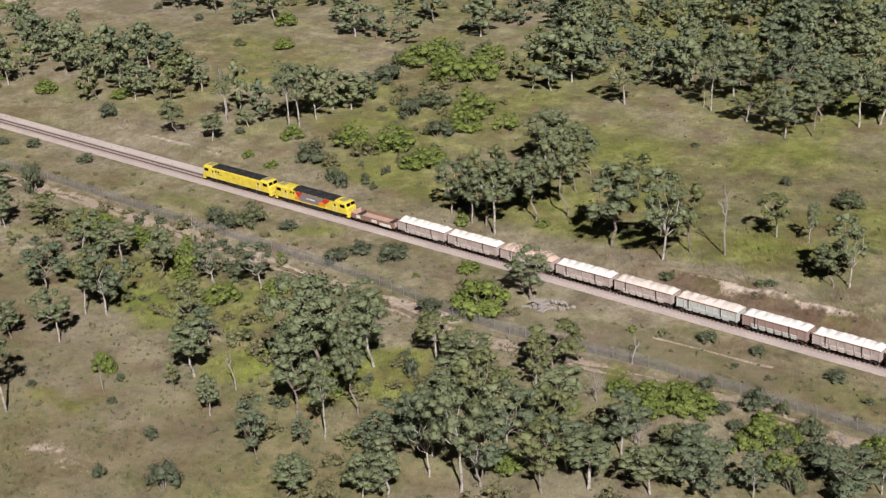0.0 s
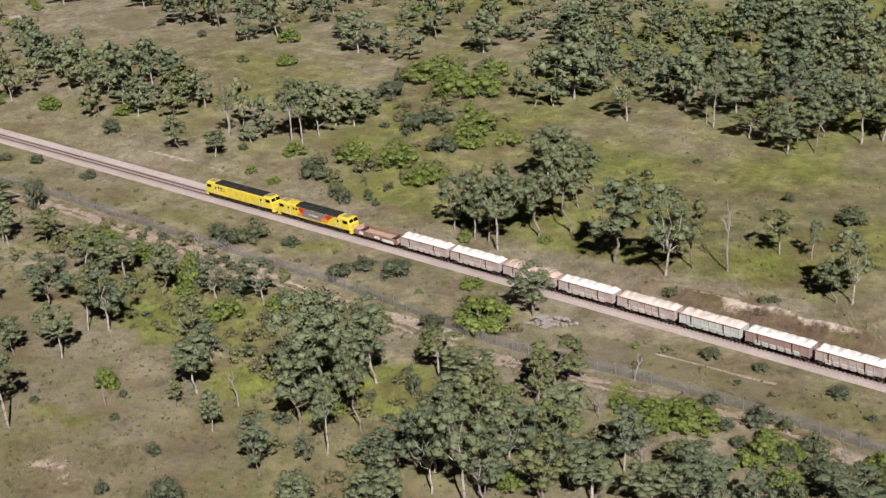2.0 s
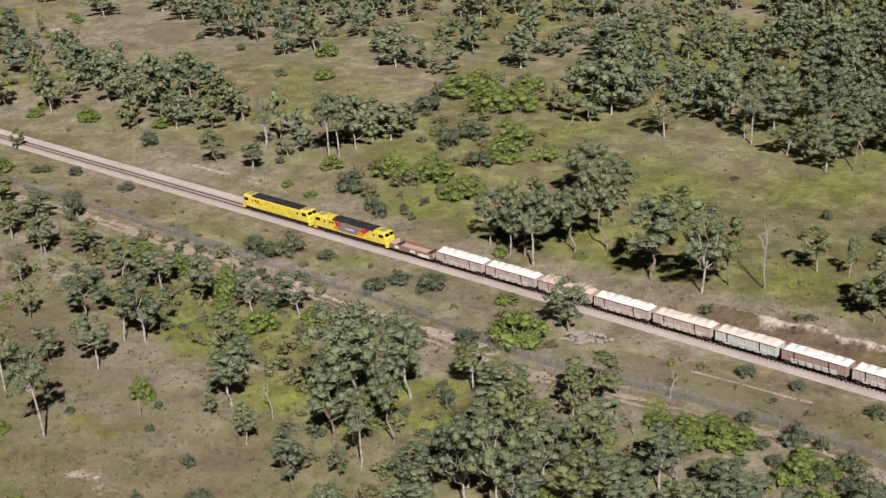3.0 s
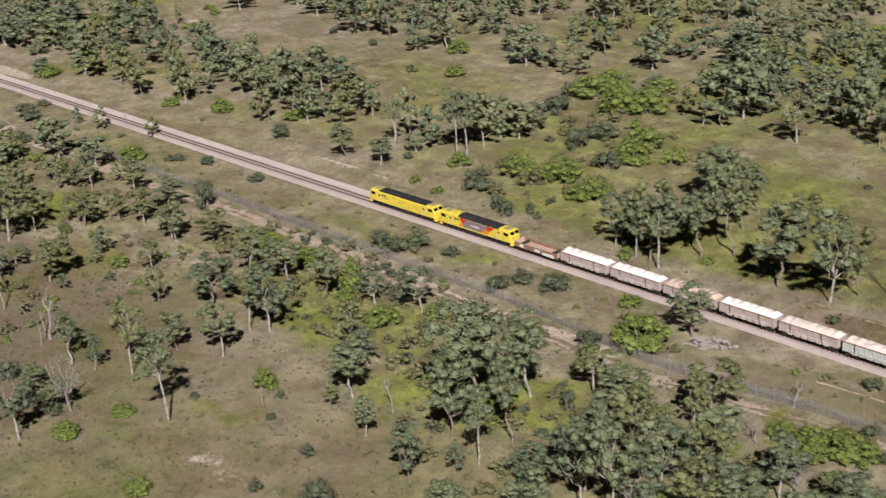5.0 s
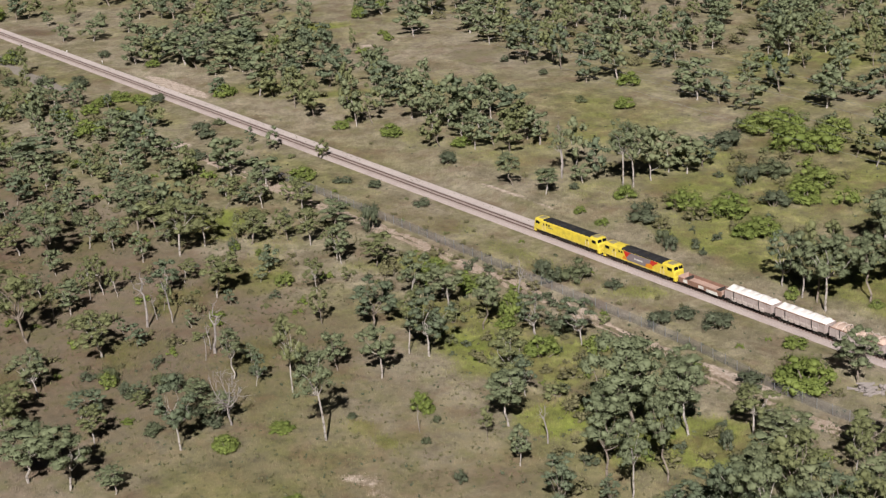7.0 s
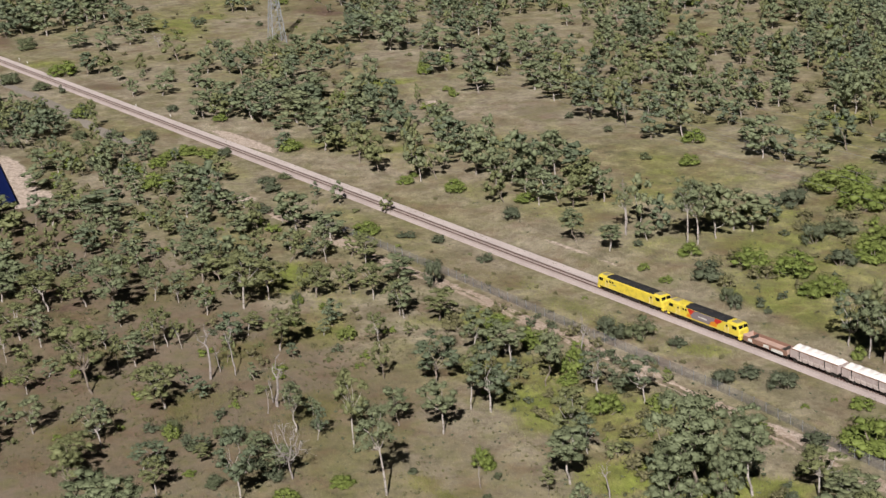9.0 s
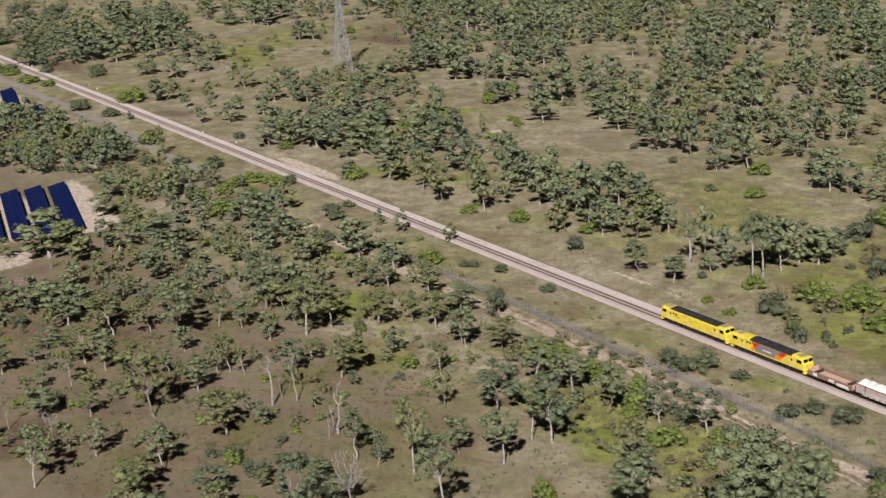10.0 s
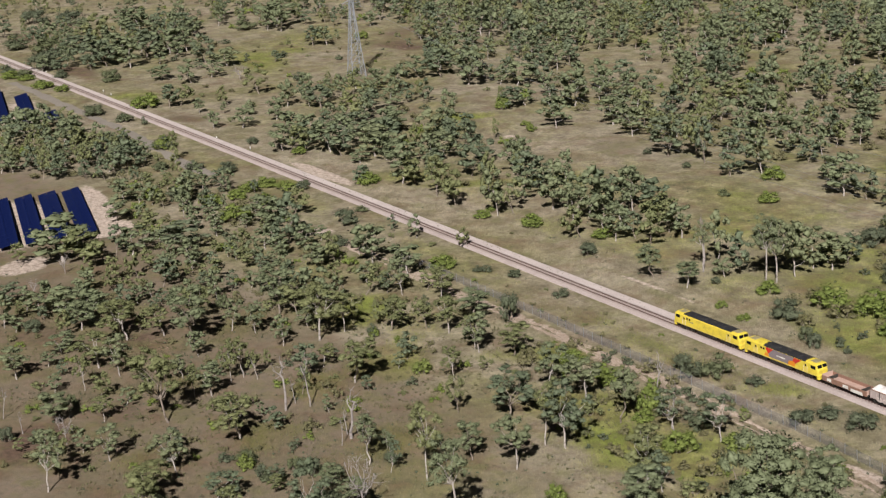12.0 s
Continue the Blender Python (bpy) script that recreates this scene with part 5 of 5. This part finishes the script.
WOOD_BEND = [(-778, 22), (-752, 51), (-735, 104), (-653, 95), (-623, 57), (-631, 35), (-650, 12)]
SCRUB_NEAR = [(-451, -41), (-419, -12), (-344, -24), (-302, -22), (-265, -29), (-276, -40), (-295, -49), (-299, -65), (-292, -72), (-313, -103), (-326, -111), (-369, -98), (-363, -79), (-371, -61)]
SCRUB_LOW = [(-326, -111), (-292, -72), (-295, -49), (-265, -29), (-238, -37), (-224, -70), (-229, -101), (-252, -133)]
SCRUB_PYLON = [(-638, 64), (-628, 140), (-597, 164), (-517, 153), (-445, 103), (-458, 43), (-462, 8), (-522, 13)]
SCRUB_PANELS = [(-544, -38), (-517, -27), (-477, -20), (-419, -16), (-408, -24), (-457, -37), (-484, -64), (-528, -52)]
WOOD_PANELS = [(-537, -49), (-520, -30), (-472, -24), (-444, -25), (-429, -38), (-432, -45), (-453, -50), (-464, -70)]
SCRUB_END = [(-934, 68), (-728, 194), (-657, 156), (-725, 100), (-801, 103), (-766, 62), (-854, 64), (-830, 38)]

SLENDER = "slender gum tree with pale trunk and thin crown"
GUM_KINDS = [gum_tree(s, (LEAF_DARK, LEAF_GUM, LEAF_OLIVE, LEAF_GUM)[s % 4], BARK_PALE if s % 3 else BARK_GREY, 11 + s % 4, 4, 88, 0.106, 1.0 if s % 2 else 1.12, foot=3.0 + 0.5 * (s % 4), core=0.78) for s in range(1, 13)]
FAR_KINDS = [gum_tree(s, (LEAF_DARK, LEAF_GUM, LEAF_OLIVE, LEAF_GUM)[s % 4], BARK_PALE if s % 2 else BARK_GREY, 9 + s % 3, 3, 19, 0.22, 1.0, foot=(2.0, 2.8, 2.4)[s % 3], core=0.82, near=False) for s in range(21, 33)]
SLIM_KINDS = [gum_tree(s, LEAF_GUM, BARK_PALE, 9, 4, 84, 0.1, 0.85, SLENDER, foot=4.8, core=0.55) for s in range(34, 38)]
SHRUB_KINDS = [bush(s, LEAF_SHRUB, 18, 74, 0.1, "shrub", "grey-green leafy shrub in the dry grass", "shrub", "grey-green shrubs") for s in range(41, 45)]
ACACIA_KINDS = [bush(s, LEAF_GREEN, 46, 62, 0.072, "acacia_bush", "bright yellow-green spreading acacia bush", "bush", "yellow-green bushes") for s in range(51, 55)]
THIN_KINDS = [bush(s, (LEAF_SHRUB, LEAF_DRY, LEAF_GREEN, LEAF_DRY, LEAF_OLIVE)[s % 5], 10, 30, 0.15, "shrub", "grey-green leafy shrub in the dry grass", "shrub", "grey-green shrubs") for s in range(71, 77)]
DEAD_KINDS = [dead_tree(s, 1.3) for s in (60, 61, 62, 63, 66)]
SPREAD_KINDS = [dead_tree(s, 3.2) for s in range(64, 66)]
rng = random.Random(5)
used, taken = set(), []


def place(master, x, y, high, wide, sink=0.0):
    taken.append((x, y))
    top, spread = GIRTH[master.name]
    return pose(x, y, height(x, y) - sink, rng.uniform(-3, 3), rng.uniform(-3, 3), rng.uniform(0, 360)) @ Matrix.Diagonal((wide / spread, wide / spread, high / top, 1))


def plant(master, *size):
    m = place(master, *size)
    if master.name in used:
        return copy_thing(master, m @ Matrix.Diagonal([1 / s for s in master.scale] + [1]))
    used.add(master.name)
    master.matrix_basis = m
    return master


for x, y, h, w in GUMS:
    near = math.hypot(x, y + 190) < 330
    h = min(h, 20 if near else 13.5)
    kinds = SLIM_KINDS if w < 0.4 * h else GUM_KINDS if near else FAR_KINDS
    scrubby = x < -222 and y < -14
    if scrubby and kinds is GUM_KINDS:
        kinds = [GUM_KINDS[k] for k in (0, 1, 4, 5, 8, 9)]
    plant(rng.choice(kinds), x, y, h, max(w * (1.02 if scrubby else 1.15), (0.42 if kinds is SLIM_KINDS else 0.52) * h))
for x, y, h, w in SHRUBS:
    plant(rng.choice(SHRUB_KINDS), x, y, h, w, 0.1)
for x, y, h, w in ACACIAS:
    plant(rng.choice(ACACIA_KINDS), x, y, h, w, 0.1)
for x, y, h, w in DEADS:
    plant(rng.choice(SPREAD_KINDS if w > 0.6 * h else DEAD_KINDS), x, y, h, max(w, 0.3 * h))


def inside(x, y, ring):
    hit = False
    for (xa, ya), (xb, yb) in zip(ring, ring[1:] + ring[:1]):
        if (ya > y) != (yb > y) and x < (xb - xa) * (y - ya) / (yb - ya) + xa:
            hit = not hit
    return hit


grown = []


def grow_wood(ring, gap, low, high, share=0.12, single=False):
    """Trees strewn over a stretch of land, never closer than gap, with some bushes among them."""
    xs, ys = [p[0] for p in ring], [p[1] for p in ring]
    tries = int((max(xs) - min(xs)) * (max(ys) - min(ys)) / gap ** 2 * 3)
    for _ in range(tries):
        x, y = rng.uniform(min(xs), max(xs)), rng.uniform(min(ys), max(ys))
        if not inside(x, y, ring) or noise.noise((x * 0.035, y * 0.035, 8)) < -0.3 or any(abs(a - x) < gap and abs(b - y) < gap and math.hypot(a - x, b - y) < gap for a, b in taken):
            continue
        h = low + (high - low) * rng.random() ** 1.3
        if rng.random() < share:
            master, size = rng.choice(SHRUB_KINDS + ACACIA_KINDS if single else THIN_KINDS), (h * rng.uniform(0.22, 0.36), h * rng.uniform(0.4, 0.55), 0.1)
        else:
            master, size = rng.choice(GUM_KINDS if single else FAR_KINDS), (h * rng.uniform(0.75, 1.05), h * rng.uniform(0.52, 0.84))
        if single:
            plant(master, x, y, *size)
        else:
            grown.append((master, place(master, x, y, *size)))


grow_wood(WOOD_FAR, 7.6, 9, 14, 0.22)
grow_wood(WOOD_RIDGE, 7.2, 8, 13, 0.25)
grow_wood(WOOD_MIDDLE, 7.2, 8, 13, 0.25)
grow_wood(WOOD_CREST, 9.0, 8, 13, 0.35)
grow_wood(WOOD_BEYOND, 6.8, 8, 13, 0.2)
grow_wood(WOOD_DARK, 4.0, 8, 13, 0.2)
grow_wood(WOOD_BEND, 8.0, 8, 13, 0.4)
grow_wood(WOOD_LINESIDE, 6.8, 7, 11, 0.35)
grow_wood(SCRUB_NEAR, 4.0, 4, 8.5, 0.55)
grow_wood(SCRUB_PANELS, 5.0, 6, 10, 0.3)
grow_wood(WOOD_PANELS, 3.8, 6, 10, 0.4)
grow_wood(SCRUB_LOW, 4.4, 3.5, 7.5, 0.8)
grow_wood(SCRUB_PYLON, 9.0, 4, 8, 0.8)
grow_wood(WOOD_END, 7.0, 8, 13, 0.1)
grow_wood(SCRUB_END, 7.5, 4, 8, 0.6)
grow_wood(STAND_TRAIN, 7.5, 5, 8, 0.6, True)
grow_wood(STAND_NEAR, 4.8, 7, 11, 0.3, True)
grow_wood(WOOD_CORNER, 5.0, 7, 11, 0.35)
grow_wood(WOOD_SLOPE, 8.0, 8, 12, 0.25)
grow_wood(WOOD_RISE, 6.4, 8, 12, 0.25)
grow_wood(WOOD_SHADE, 4.8, 9, 13, 0.25)
grow_wood(WOOD_LEFT, 8.0, 7, 11, 0.5)
grow_wood([(-330, -16), (-72, -16), (-72, -5.5), (-330, -5.5)], 4.8, 2.5, 4.6, 1.0)
grow_wood([(-310, 10), (-85, 13), (-85, 42), (-310, 36)], 8.0, 2.5, 4.6, 1.0)
grow_wood(UNDERGROWTH_NEAR, 4.6, 5, 10, 0.96)
grow_wood(UNDERGROWTH_NEAR, 2.9, 3, 6.5, 1.0)
grow_wood(UNDERGROWTH_FAR, 5.2, 6, 11, 1.0)
grow_wood(UNDERGROWTH_DENSE, 3.6, 5, 9, 1.0)
grow_wood(THICKET, 3.6, 6, 11, 1.0, True)


def joined(name, label, category, spots):
    """One mesh of many uncounted plants, each with its own turn and size."""
    slots, co, loops, sizes, mats, face, at = [], [], [], [], [], [], 0
    for master, m in spots:
        for ob in master.children:
            me = ob.data
            v = np.empty(3 * len(me.vertices), np.float32)
            me.vertices.foreach_get("co", v)
            w = np.array(m)
            co.append(v.reshape(-1, 3) @ w[:3, :3].T + w[:3, 3])
            l, s = np.empty(len(me.loops), np.int32), np.empty(len(me.polygons), np.int32)
            me.loops.foreach_get("vertex_index", l)
            me.polygons.foreach_get("loop_total", s)
            loops.append(l + at)
            f = np.empty(3 * len(me.loops), np.float32)
            me.corner_normals.foreach_get("vector", f)
            face.append(unit(f.reshape(-1, 3) @ np.linalg.inv(w[:3, :3])))
            sizes.append(s)
            if me.materials[0] not in slots:
                slots.append(me.materials[0])
            mats.append(np.full(len(s), slots.index(me.materials[0]), np.int32))
            at += len(v) // 3
    co, loops, sizes, mats = np.concatenate(co), np.concatenate(loops), np.concatenate(sizes), np.concatenate(mats)
    data = bpy.data.meshes.new(name)
    data.vertices.add(len(co))
    data.vertices.foreach_set("co", np.ascontiguousarray(co, dtype=np.float32).ravel())
    data.loops.add(len(loops))
    data.loops.foreach_set("vertex_index", loops)
    data.polygons.add(len(sizes))
    data.polygons.foreach_set("loop_start", np.concatenate([[0], np.cumsum(sizes)[:-1]]).astype(np.int32))
    for m in slots:
        data.materials.append(m)
    data.polygons.foreach_set("material_index", mats)
    data.update(calc_edges=True)
    data.shade_smooth()
    data.normals_split_custom_set(np.concatenate(face))
    return tagged(laid(name, data, None), label, category, kind="stuff")


joined("far_woods", "open gum woodland and scrub on dry grass", "woods", grown)
for master in GUM_KINDS + FAR_KINDS + SLIM_KINDS + SHRUB_KINDS + ACACIA_KINDS + THIN_KINDS + DEAD_KINDS + SPREAD_KINDS:
    if master.name not in used:
        for ob in (*master.children_recursive, master):
            bpy.data.objects.remove(ob)

# ---- pylon ----
ARMS = ((28.5, 3.7), (33.5, 4.5), (38.5, 3.7))


def lattice_pylon(x, y):
    tower = thing("lattice_pylon", "tall galvanised steel lattice power pylon in a clearing", "pylon")
    tower.matrix_basis = pose(x, y, height(x, y), 0, 0, 81.4)
    half = lambda z: 2.9 + (0.75 - 2.9) * min(1, z / 26.0)
    levels = [0, 5.5, 10.5, 15, 19, 22.5, 26, 29, 32, 35, 38, 41]
    corners = [(-1, -1), (1, -1), (1, 1), (-1, 1)]
    for a, b in corners:
        bm = bmesh.new()
        for z0, z1 in zip(levels, levels[1:]):
            tube(bm, (a * half(z0), b * half(z0), z0), (a * half(z1), b * half(z1), z1), 0.16, 0.16, 5)
        part("leg", bm, PYLON_STEEL, tower)
    for k in range(4):
        (a, b), (c, d) = corners[k], corners[(k + 1) % 4]
        bm = bmesh.new()
        for z0, z1 in zip(levels, levels[1:]):
            p, q = half(z0), half(z1)
            tube(bm, (a * p, b * p, z0), (c * q, d * q, z1), 0.085, 0.085, 4)
            tube(bm, (c * p, d * p, z0), (a * q, b * q, z1), 0.085, 0.085, 4)
            tube(bm, (a * q, b * q, z1), (c * q, d * q, z1), 0.085, 0.085, 4)
        part("bracing", bm, PYLON_STEEL, tower)
    for z, reach in ARMS:
        for side in (-1, 1):
            bm = bmesh.new()
            for e in (-0.75, 0.75):
                tube(bm, (side * 0.75, e, z), (side * reach, 0, z + 0.3), 0.1, 0.08, 4)
                tube(bm, (side * 0.75, e, z + 1.4), (side * reach, 0, z + 0.3), 0.1, 0.08, 4)
            arm = part("crossarm", bm, PYLON_STEEL, tower)
            part("insulator", tube(bmesh.new(), (side * reach, 0, z + 0.25), (side * reach, 0, z - 1.6), 0.09, 0.12, 8), STEEL_GREY, arm)


lattice_pylon(-532, 91)
line = thing("power_line", "thin sagging power conductors slung from the pylon", "power line")
along, across, span = Vector((0.9888, -0.1495, 0)), Vector((0.1495, 0.9888, 0)), 480.0
for z, reach in ARMS:
    for side in (-1, 1):
        pts = [Vector((-532, 91, z - 1.4 - 9.5 * 4 * u * (1 - u))) + along * span * u + across * reach * side for u in [k / 24 for k in range(25)]]
        ring = [across * 0.025, Vector((0, 0, 0.025)), across * -0.025, Vector((0, 0, -0.025))]
        part("conductor", loft(bmesh.new(), [[p + r for r in ring] for p in pts]), GALV, line)


# ---- solar farm ----
def solar_table(x, y, turn, long):
    table = thing("solar_table", "long tilted row of dark blue solar panels on sandy ground", "solar panels", "solar panel rows")
    table.matrix_basis = pose(x, y, 0.0, 0, 0, turn)
    wide, tilt = 5.2, radians(11)
    c, s = math.cos(tilt), math.sin(tilt)
    rows, base = 2, 0.55
    n = int(long / 4.0)
    shared = None
    for i in range(n):
        for j in range(rows):
            if shared is None:
                bm = boxed(0.03, 3.97, 0.03, wide / rows - 0.03, -0.02, 0.02)
                shared = bpy.data.meshes.new("panel")
                bm.to_mesh(shared)
                bm.free()
            ob = laid("panel", shared, PANEL, table)
            ob.matrix_basis = Matrix.Translation((i * 4.0 - long / 2, j * wide / rows * c, base + j * wide / rows * s)) @ Matrix.Rotation(tilt, 4, "X")
    for i in range(0, n + 1, 2):
        X = i * 4.0 - long / 2
        for y0 in (0.9, 3.9):
            part("post", tube(bmesh.new(), (X, y0 * c, -0.3), (X, y0 * c, base + y0 * s - 0.05), 0.07, 0.07, 6), GALV, table)
    for y0 in (0.8, 4.0):
        part("purlin", boxed(-long / 2, long / 2, y0 * c - 0.05, y0 * c + 0.05, base + y0 * s - 0.14, base + y0 * s - 0.04), GALV, table)


for k in range(6):
    solar_table(-413.0 - 1.2 * k, -65.8 - 6.7 * k, -13.5, 52)
for x, y, long in ((-577, -30, 56), (-590, -36.5, 68), (-553, -28, 16)):
    solar_table(x, y, -13.5, long)

# ---- fence ----
fence = thing("chain_link_fence", "chain-link fence with galvanised posts along the railway", "fence")
bm = tube(bmesh.new(), (0, 0, -0.3), (0, 0, 2.0), 0.045, 0.045, 6)
post_mesh = bpy.data.meshes.new("post")
bm.to_mesh(post_mesh)
bm.free()
for k in range(84):
    x0, x1 = -62.0 - 3.0 * k, -65.0 - 3.0 * k
    y0, y1 = fence_y(x0), fence_y(x1)
    ob = laid("post", post_mesh, GALV, fence)
    ob.matrix_basis = pose(x0, y0, height(x0, y0), random.uniform(-2, 2), random.uniform(-2, 2), 0)
    data = mesh_of("netting", [(x0, y0, height(x0, y0) + 0.03), (x1, y1, height(x1, y1) + 0.03), (x1, y1, height(x1, y1) + 1.85), (x0, y0, height(x0, y0) + 1.85)], [(0, 1, 2, 3)])
    laid("netting", data, NETTING, fence)

# ---- lineside things ----
for x, y in ((-649, 4.2), (-470, 4.0), (-447, 5.5), (-575, 6.0), (-585, 6.5)):
    marker = thing("lineside_marker", "small white lineside marker post", "marker post", "lineside markers")
    marker.matrix_basis = pose(x, y, height(x, y))
    part("post", boxed(-0.06, 0.06, -0.06, 0.06, -0.2, 0.8), GALV, marker)
    part("plate", boxed(-0.12, 0.12, -0.16, 0.16, 0.5, 1.05, bevel=0.03), WHITE, marker)

heap = tagged(new("sleeper_heap"), "heap of discarded grey sleepers and stones beside the track", "rubble heap")
for k in range(34):
    layer = 0 if k < 14 else 1 if k < 24 else 2 if k < 30 else 3
    u, v = random.uniform(-1, 1) * (2.3 - 0.5 * layer), random.uniform(-1, 1) * (1.5 - 0.35 * layer)
    ob = part("old_sleeper", boxed(-1.0, 1.0, -0.13, 0.13, -0.1, 0.1, bevel=0.02), STONE, heap)
    ob.matrix_basis = pose(-139.1 + 0.8 * u, -10.6 + 0.8 * v, 0.15 + 0.34 * layer, random.uniform(-12, 12), random.uniform(-14, 14), 70 + random.uniform(-45, 45))
for k in range(30):
    bm = bmesh.new()
    bmesh.ops.create_icosphere(bm, subdivisions=1, radius=random.uniform(0.18, 0.42))
    for v in bm.verts:
        v.co *= random.uniform(0.7, 1.2)
    ob = part("stone", bm, STONE, heap)
    a, u = random.uniform(0, math.tau), math.sqrt(random.random())
    ob.matrix_basis = pose(-136.5 + 2.6 * u * math.cos(a), -8.4 + 1.6 * u * math.sin(a), 0.1 + 0.7 * (1 - u), random.uniform(0, 360), random.uniform(0, 360), 0)

# ---- grass ----
def stripped(x, y):
    for px, py, la, lb, co, si, ch, power in stretches:
        if ch != 1 and power > 0.65 and (((x - px) * co + (y - py) * si) / la) ** 2 + (((y - py) * co - (x - px) * si) / lb) ** 2 < 0.9:
            return True
    return False


def strew(name, label, lusher, count, low, high, where):
    rnd = np.random.default_rng(77)
    tips = []
    while len(tips) < count:
        x, y = where(rnd)
        if -3.6 < y < 6.0 or stripped(x, y):
            continue
        tips.append((x, y, height(x, y)))
    base = np.repeat(np.array(tips), 3, 0)
    n = len(base)
    a = radians(140) + rnd.normal(size=(n, 1)) * 0.75  # all bent away from the sun, so that their lit faces show
    h = low + (high - low) * rnd.random((n, 1))
    out = np.concatenate([np.cos(a), np.sin(a), 0 * a], 1)
    across = np.concatenate([-np.sin(a), np.cos(a), 0 * a], 1)
    foot = base + np.concatenate([rnd.normal(size=(n, 2)) * 0.45, np.zeros((n, 1))], 1)
    tri = np.stack([foot + across * 0.05, foot - across * 0.05, foot + out * h * (0.25 + 0.8 * rnd.random((n, 1))) + np.array([0, 0, 1.0]) * h], 1).reshape(-1, 3)
    m = len(tri) // 3
    data = bpy.data.meshes.new(name)
    data.vertices.add(3 * m)
    data.vertices.foreach_set("co", np.ascontiguousarray(tri, dtype=np.float32).ravel())
    data.loops.add(3 * m)
    data.loops.foreach_set("vertex_index", np.arange(3 * m, dtype=np.int32))
    data.polygons.add(m)
    data.polygons.foreach_set("loop_start", np.arange(0, 3 * m, 3, dtype=np.int32))
    data.update(calc_edges=True)
    layer = data.color_attributes.new("cover", "FLOAT_COLOR", "POINT")
    c = cover_at(base[:, 0], base[:, 1])
    c[:, 1] = np.minimum(1, c[:, 1] + lusher)
    layer.data.foreach_set("color", np.ascontiguousarray(np.repeat(c, 3, 0), dtype=np.float32).ravel())
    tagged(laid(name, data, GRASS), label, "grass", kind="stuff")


def anywhere(rnd):
    while True:
        x, y = rnd.uniform(-420, -60), rnd.uniform(-125, 110)
        if math.hypot(x, y + 190) > rnd.uniform(220, 420):
            continue
        if noise.noise((x * 0.05, y * 0.05, 3)) + 0.6 * noise.noise((x * 0.2, y * 0.2, 5)) > rnd.uniform(-1.2, 0.5):
            return x, y


def green_spots(rnd):
    while True:
        px, py, la, lb, co, si, ch, power = stretches[int(rnd.integers(0, len(stretches)))]
        if ch == 1:
            u, v = rnd.normal(size=2) * 0.5
            return px + u * la * co - v * lb * si, py + u * la * si + v * lb * co


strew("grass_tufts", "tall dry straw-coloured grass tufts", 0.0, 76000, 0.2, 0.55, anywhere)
def beyond_line(rnd):
    while True:
        x, y = rnd.uniform(-430, -70), 6.5 + 75 * rnd.random() ** 1.6
        if noise.noise((x * 0.06, y * 0.06, 11)) > rnd.uniform(-0.5, 0.4):
            return x, y


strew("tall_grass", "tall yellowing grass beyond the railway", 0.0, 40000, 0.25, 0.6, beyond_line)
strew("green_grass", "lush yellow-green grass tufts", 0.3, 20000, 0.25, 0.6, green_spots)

rnd = np.random.default_rng(91)
blobs = []
while len(blobs) < 2000:
    x, y = anywhere(rnd)
    if not -4.5 < y < 7.5:
        w = 0.2 + 0.5 * rnd.random() ** 2
        blobs.append(((x, y, height(x, y) + 0.3 * w), (w, w, w * 0.7)))
tagged(laid("low_scrub", from_leaves("low_scrub", leaf_cloud(rnd, blobs, 12, 0.12, 0.5)), LEAF_SHRUB), "low grey-green scrub seedlings in the grass", "scrub", kind="stuff")

blobs = []
while len(blobs) < 5200:
    x, y = rnd.uniform(-370, -120), rnd.uniform(-125, -24)
    if noise.noise((x * 0.07, y * 0.07, 21)) > rnd.uniform(-0.35, 0.35) and math.hypot(x, y + 190) < 360:
        w = 0.2 + 0.4 * rnd.random() ** 2
        blobs.append(((x, y, height(x, y) + 0.3 * w), (w, w, w * 0.75)))
tagged(laid("dry_scrub", from_leaves("dry_scrub", leaf_cloud(rnd, blobs, 10, 0.11, 0.5)), LEAF_DRY), "low dry olive-brown scrub among the near grass", "scrub", kind="stuff")

blobs = []
while len(blobs) < 170:
    x = rnd.uniform(-440, -150)
    if noise.noise((x * 0.12, 0, 31)) > rnd.uniform(-0.4, 0.3):
        w = 0.05 + 0.09 * rnd.random() ** 2
        blobs.append(((x, 2.9 + 0.6 * rnd.normal(), 0.42 + 0.5 * w), (1.6 * w, w, w)))
tagged(laid("ballast_weeds", from_leaves("ballast_weeds", leaf_cloud(rnd, blobs, 10, 0.07)), LEAF_DRY), "small dry weeds strewn along the ballast shoulder", "weeds", kind="stuff")
